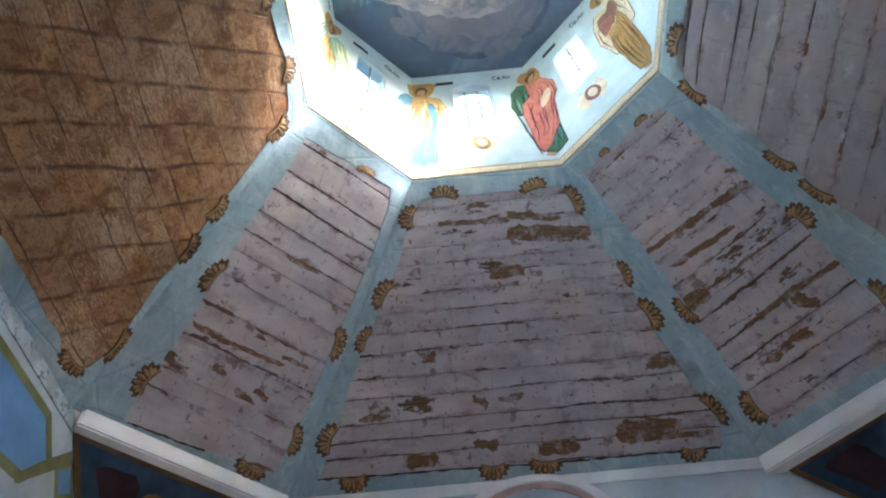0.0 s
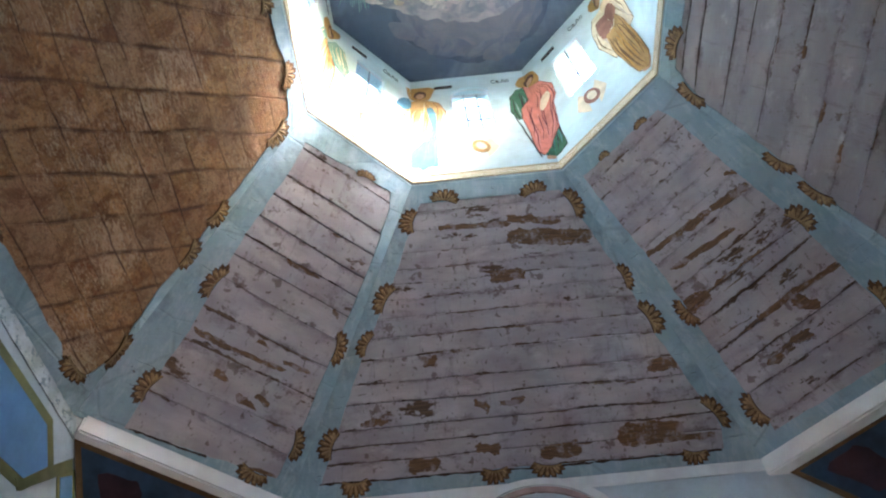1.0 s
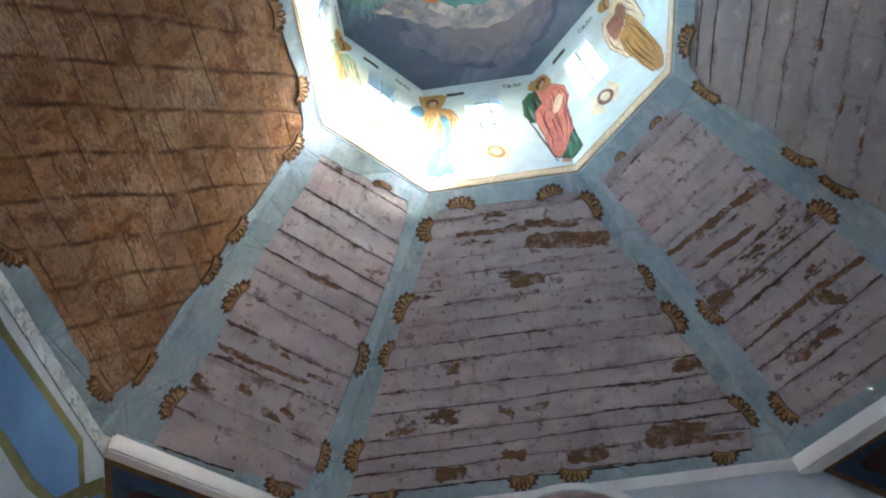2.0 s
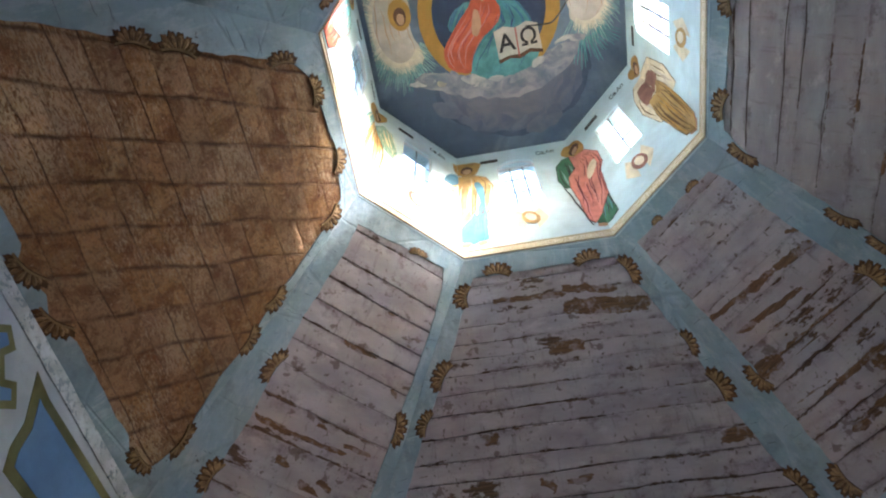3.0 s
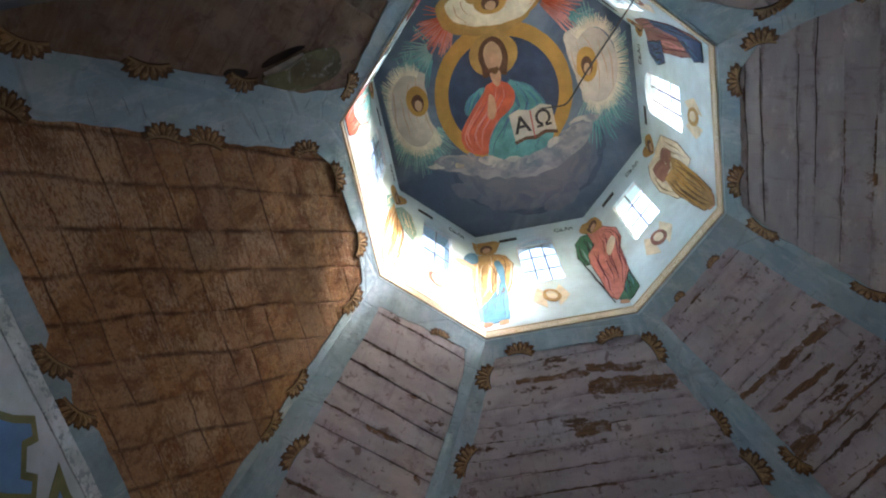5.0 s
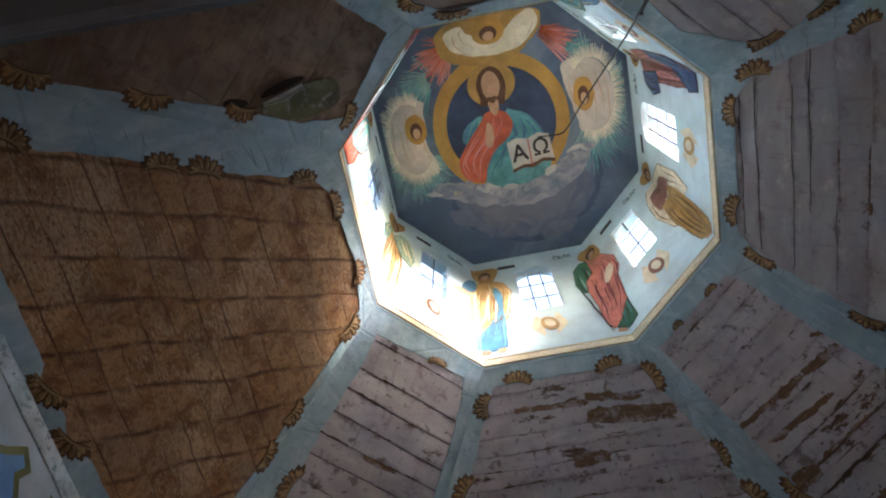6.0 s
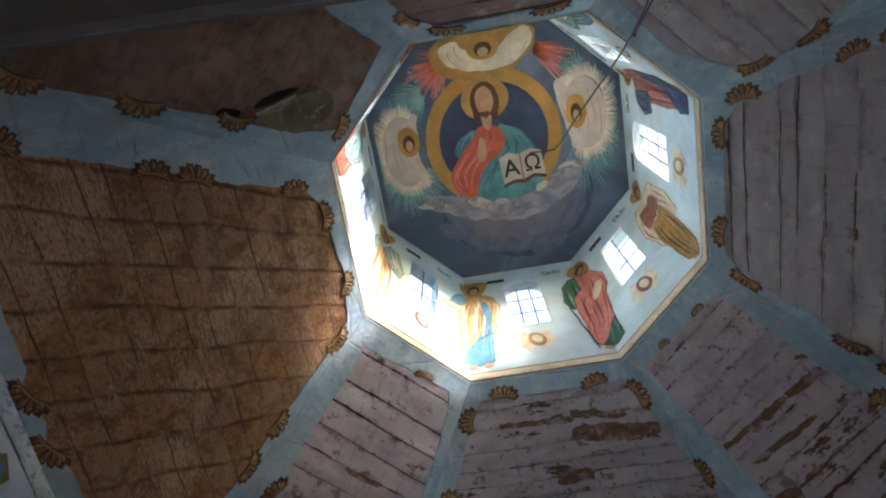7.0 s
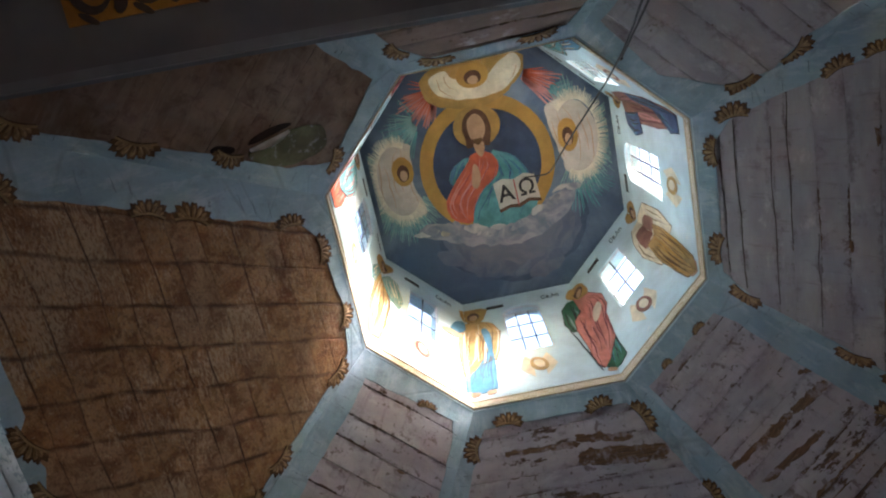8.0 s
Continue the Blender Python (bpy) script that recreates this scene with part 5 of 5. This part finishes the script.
for i in range(9):
    f = i / 8
    x, y = 0.40 + (0.16 - 0.40) * f, 2.03 + (2.24 - 2.03) * f
    lift = 0.05 * math.sin(math.pi * f) + 0.015
    rows.append([bm.verts.new((x + 0.012 * j * (1 - j * 0.25) * 1.2, y + 0.02 * j * (1 - j * 0.28), 0.012 + lift * (j / 3) ** 1.5)) for j in range(4)])
for a, b in zip(rows, rows[1:]):
    for j in range(3):
        bm.faces.new((a[j], b[j], b[j + 1], a[j + 1]))
fl = part("curled_flap", bm, painted("canvas_back", (0.66, 0.65, 0.60), 0.25, 8), tear, "pale curled canvas edge")
so = fl.modifiers.new("thick", "SOLIDIFY")
so.thickness = 0.004

# bare spots where the old paint has fallen: from, to, width along each course
BARE = {
    0: [(0.15, 2.06, 0.83, 1.99, 0.15), (0.82, 0.28, 1.31, 0.28, 0.18), (1.15, 0.81, 1.36, 0.82, 0.11), (-0.06, 1.7, 0.21, 1.71, 0.11), (-0.71, 1.03, -0.62, 1.02, 0.09), (-0.11, 0.62, 0.08, 0.64, 0.05), (0.19, 0.2, 0.47, 0.22, 0.12), (-0.89, 0.19, -0.68, 0.2, 0.11), (0.15, 2.23, 0.6, 2.16, 0.07), (-0.47, 2.21, 0.14, 2.18, 0.05), (-0.33, 0.29, -0.17, 0.27, 0.08), (1.25, 0.22, 1.55, 0.21, 0.05), (-0.31, 0.65, -0.23, 0.59, 0.06), (-1.27, 0.56, -1.08, 0.58, 0.06)],
    7: [(-0.46, 0.88, -0.19, 0.88, 0.05), (-0.19, 0.88, 0.31, 0.91, 0.04), (0.03, 1.0, 0.12, 0.98, 0.09), (-0.08, 1.7, 0.19, 1.72, 0.04), (-0.14, 0.67, -0.06, 0.66, 0.06), (0.09, 0.58, 0.28, 0.52, 0.06), (0.25, 0.65, 0.31, 0.63, 0.05), (0.47, 1.52, 0.53, 1.52, 0.06), (0.28, 0.97, 0.49, 0.99, 0.04), (0.45, 0.12, 0.64, 0.15, 0.05), (-0.16, 2.74, 0.29, 2.71, 0.03)],
    1: [(-0.5, 1.8, -0.12, 1.78, 0.05), (-0.1, 1.76, 0.1, 1.76, 0.07), (0.15, 1.75, 0.46, 1.72, 0.07), (-0.41, 1.58, 0.18, 1.52, 0.05), (-0.58, 1.27, -0.33, 1.25, 0.13), (-0.35, 1.23, 0.19, 1.24, 0.09), (-0.55, 0.9, -0.16, 0.86, 0.07), (-0.16, 0.86, 0.1, 0.86, 0.05), (0.08, 0.87, 0.5, 0.84, 0.05), (-0.33, 0.54, -0.24, 0.53, 0.06), (-0.09, 0.58, 0.05, 0.56, 0.07), (0.13, 0.83, 0.21, 0.69, 0.08), (0.44, 1.89, 0.51, 1.85, 0.05)],
    2: [(0.55, 1.33, 0.47, 1.32, 0.03), (-0.25, 1.51, -0.31, 1.51, 0.025), (-0.62, 1.29, -0.74, 1.30, 0.03), (-0.9, 1.12, -0.98, 1.11, 0.03)]}
for k, spots in BARE.items():
    w = bpy.data.objects["vault_wall_" + SIDES[k]]
    for i, (x0, y0, x1, y1, wd) in enumerate(spots):
        a, b = Vector((x0, y0)), Vector((x1, y1))
        d = (b - a).normalized()
        n = Vector((-d.y, d.x))
        pts = []
        for j in range(200):
            f = j / 200 * 2 * math.pi
            cf, sf = math.cos(f), math.sin(f)
            e, g = abs(cf) ** 0.45 * math.copysign(1, cf), abs(sf) ** 0.5 * math.copysign(1, sf)
            p = (a + b) / 2 + d * ((b - a).length / 2 + 0.02) * e + n * wd * 0.5 * g
            rag = noise.noise_vector(Vector((p.x * 14, p.y * 14, k))) * 0.024 + noise.noise_vector(Vector((p.x * 50, p.y * 50, k))) * 0.016
            pts.append((p.x + rag.x * 1.6, p.y + rag.y * min(1.0, wd / 0.07)))
        bm = bmesh.new()
        slab(bm, [pts], 0.0, 0.0025)
        part("bare_patch", bm, MAT_PATCH, w, "bare brown wood where paint has fallen")

# dark strips over seams: painted shadow lines under the lowest boards, and thin joints
for k, x0, y0, x1, y1, *slim in ((2, -0.60, 2.43, 0.55, 2.43, 0.4), (2, -0.72, 2.30, 0.66, 2.31, 0.6), (2, -0.82, 2.04, 0.60, 2.03, 0.4), (2, -0.30, 1.91, 0.85, 1.90, 0.5), (2, -0.95, 1.73, -0.2, 1.73, 0.3), (0, -1.64, 0.125, -0.75, 0.115), (0, -0.75, 0.115, 0.54, 0.095), (0, 0.54, 0.095, 1.6, 0.10), (7, -0.5, 0.055, 0.1, 0.09)):
    wd = slim[0] if slim else 1.0
    base = [(x0 + (x1 - x0) * i / 30, y0 + (y1 - y0) * i / 30 + 0.012 * noise.noise(Vector((i * 0.12, y0, 5.0)))) for i in range(31)]
    pts = [(x, y + wd * (0.006 + 0.01 * noise.noise(Vector((i * 0.4, y0, 2.0))))) for i, (x, y) in enumerate(base)]
    low = [(x, y - wd * (0.008 + 0.012 * noise.noise(Vector((i * 0.5, y0, 9.0))))) for i, (x, y) in enumerate(base)][::-1]
    bm = bmesh.new()
    slab(bm, [pts + low], *((0.0005, 0.003) if slim else (0.0085, 0.0105)))
    part("open_seam", bm, MAT_DARKLINE, bpy.data.objects["vault_wall_" + SIDES[k]], "dark strip laid over a seam for its shade")

# courses of boards
for k, side in enumerate(SIDES):
    m, hb, ht, h = frame_on(k, (A_BASE, S_BASE), Z_BASE, (A_RING, S_RING), Z_RING)
    w = bpy.data.objects["vault_wall_" + side]
    if k in (5, 6):
        rnd = random.Random(k)
        lean = 0.44 if k == 6 else 0.12
        js = [-0.01, 0.2, 0.4, 0.55, 0.73, 0.9, 1.1, 1.27, 1.5, 1.75, 1.95, 2.1, 2.3, 2.5, h] + ([] if k == 6 else [])
        js = sorted(set(js + ([2.72] if k == 5 else [])))
        for y, y2 in zip(js, js[1:]):
            step = 0.31 if k == 6 else 0.46
            half = half_at(hb, ht, h, max(0, y))
            n0, n1 = math.floor((-half + 0.45 - lean * (y - 1)) / step) - 1, math.ceil((half + 0.45 - lean * (y - 1)) / step) + 1
            open_joint = 0.0006 + 0.002 * rnd.random() ** 2 if rnd.random() < 0.3 else -0.003
            for q in range(n0, n1):
                bm = bmesh.new()
                uv = bm.loops.layers.uv.new("UVMap")
                t0, t1 = rnd.uniform(-0.004, 0.0), rnd.uniform(-0.007, 0.0)
                fy = [0.0, 0.03, 0.2, 0.4, 0.6, 0.8, 0.97, 1.0]
                fx = [-0.006, 0.03, 0.18, 0.34, 0.5, 0.66, 0.82, 0.97, 1.006]
                vs, keep = [], 0
                sag = rnd.uniform(-0.004, 0.010)
                for a, f in enumerate(fx):
                    vs.append([])
                    for b, g in enumerate(fy):
                        yy = y + open_joint + (y2 - y - open_joint) * g
                        x = -0.45 + step * (q + f) + lean * (yy - 1)
                        sk = 0.045 * noise.noise(Vector((x * 2.2, yy * 2.2, 7.0))) + 0.012 * noise.noise(Vector((x * 8, yy * 8, 3.0)))
                        lim = half_at(hb, ht, h, max(0, yy))
                        xx = max(-lim, min(lim, x + sk))
                        low = 0.0035 if a in (0, len(fx) - 1) else 0.0018 if b in (0, len(fy) - 1) else 0.0
                        buckle = sag * math.sin(math.pi * max(0, min(1, f))) * math.sin(math.pi * g) + 0.005 * noise.noise(Vector((x * 9 - yy * 4, yy * 3, 5.0))) - 0.002
                        vs[a].append(bm.verts.new((xx, yy + sk * 0.5, t0 + (t1 - t0) * f + min(0.0015, buckle) - low)))
                for a in range(len(fx) - 1):
                    for b in range(len(fy) - 1):
                        c4 = (vs[a][b], vs[a + 1][b], vs[a + 1][b + 1], vs[a][b + 1])
                        if max(c4[1].co.x - c4[0].co.x, c4[2].co.x - c4[3].co.x) < 1e-4:
                            continue
                        fc = bm.faces.new(c4)
                        keep += 1
                        for lp, (i, j) in zip(fc.loops, ((a, b), (a + 1, b), (a + 1, b + 1), (a, b + 1))):
                            lp[uv].uv = (fx[i], fy[j])
                if keep:
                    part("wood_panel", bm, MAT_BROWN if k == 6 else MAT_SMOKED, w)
                else:
                    bm.free()
    else:
        js = JOINTS.get(k)
        if js is None:
            rnd = random.Random(k)
            js = [0.1]
            while js[-1] < h - 0.3:
                js.append(js[-1] + rnd.uniform(0.15, 0.24))
        js = [-0.02] + js + [h - 0.005]
        for i, (a, b) in enumerate(zip(js, js[1:])):
            part("plank", plank_mesh(hb, ht, h, a, b, 0.0, 0.04, k * 31 + i), {2: MAT_SMOOTH, 3: MAT_SMOOTH, 4: MAT_STAINED}.get(k, MAT_BOARD), w)
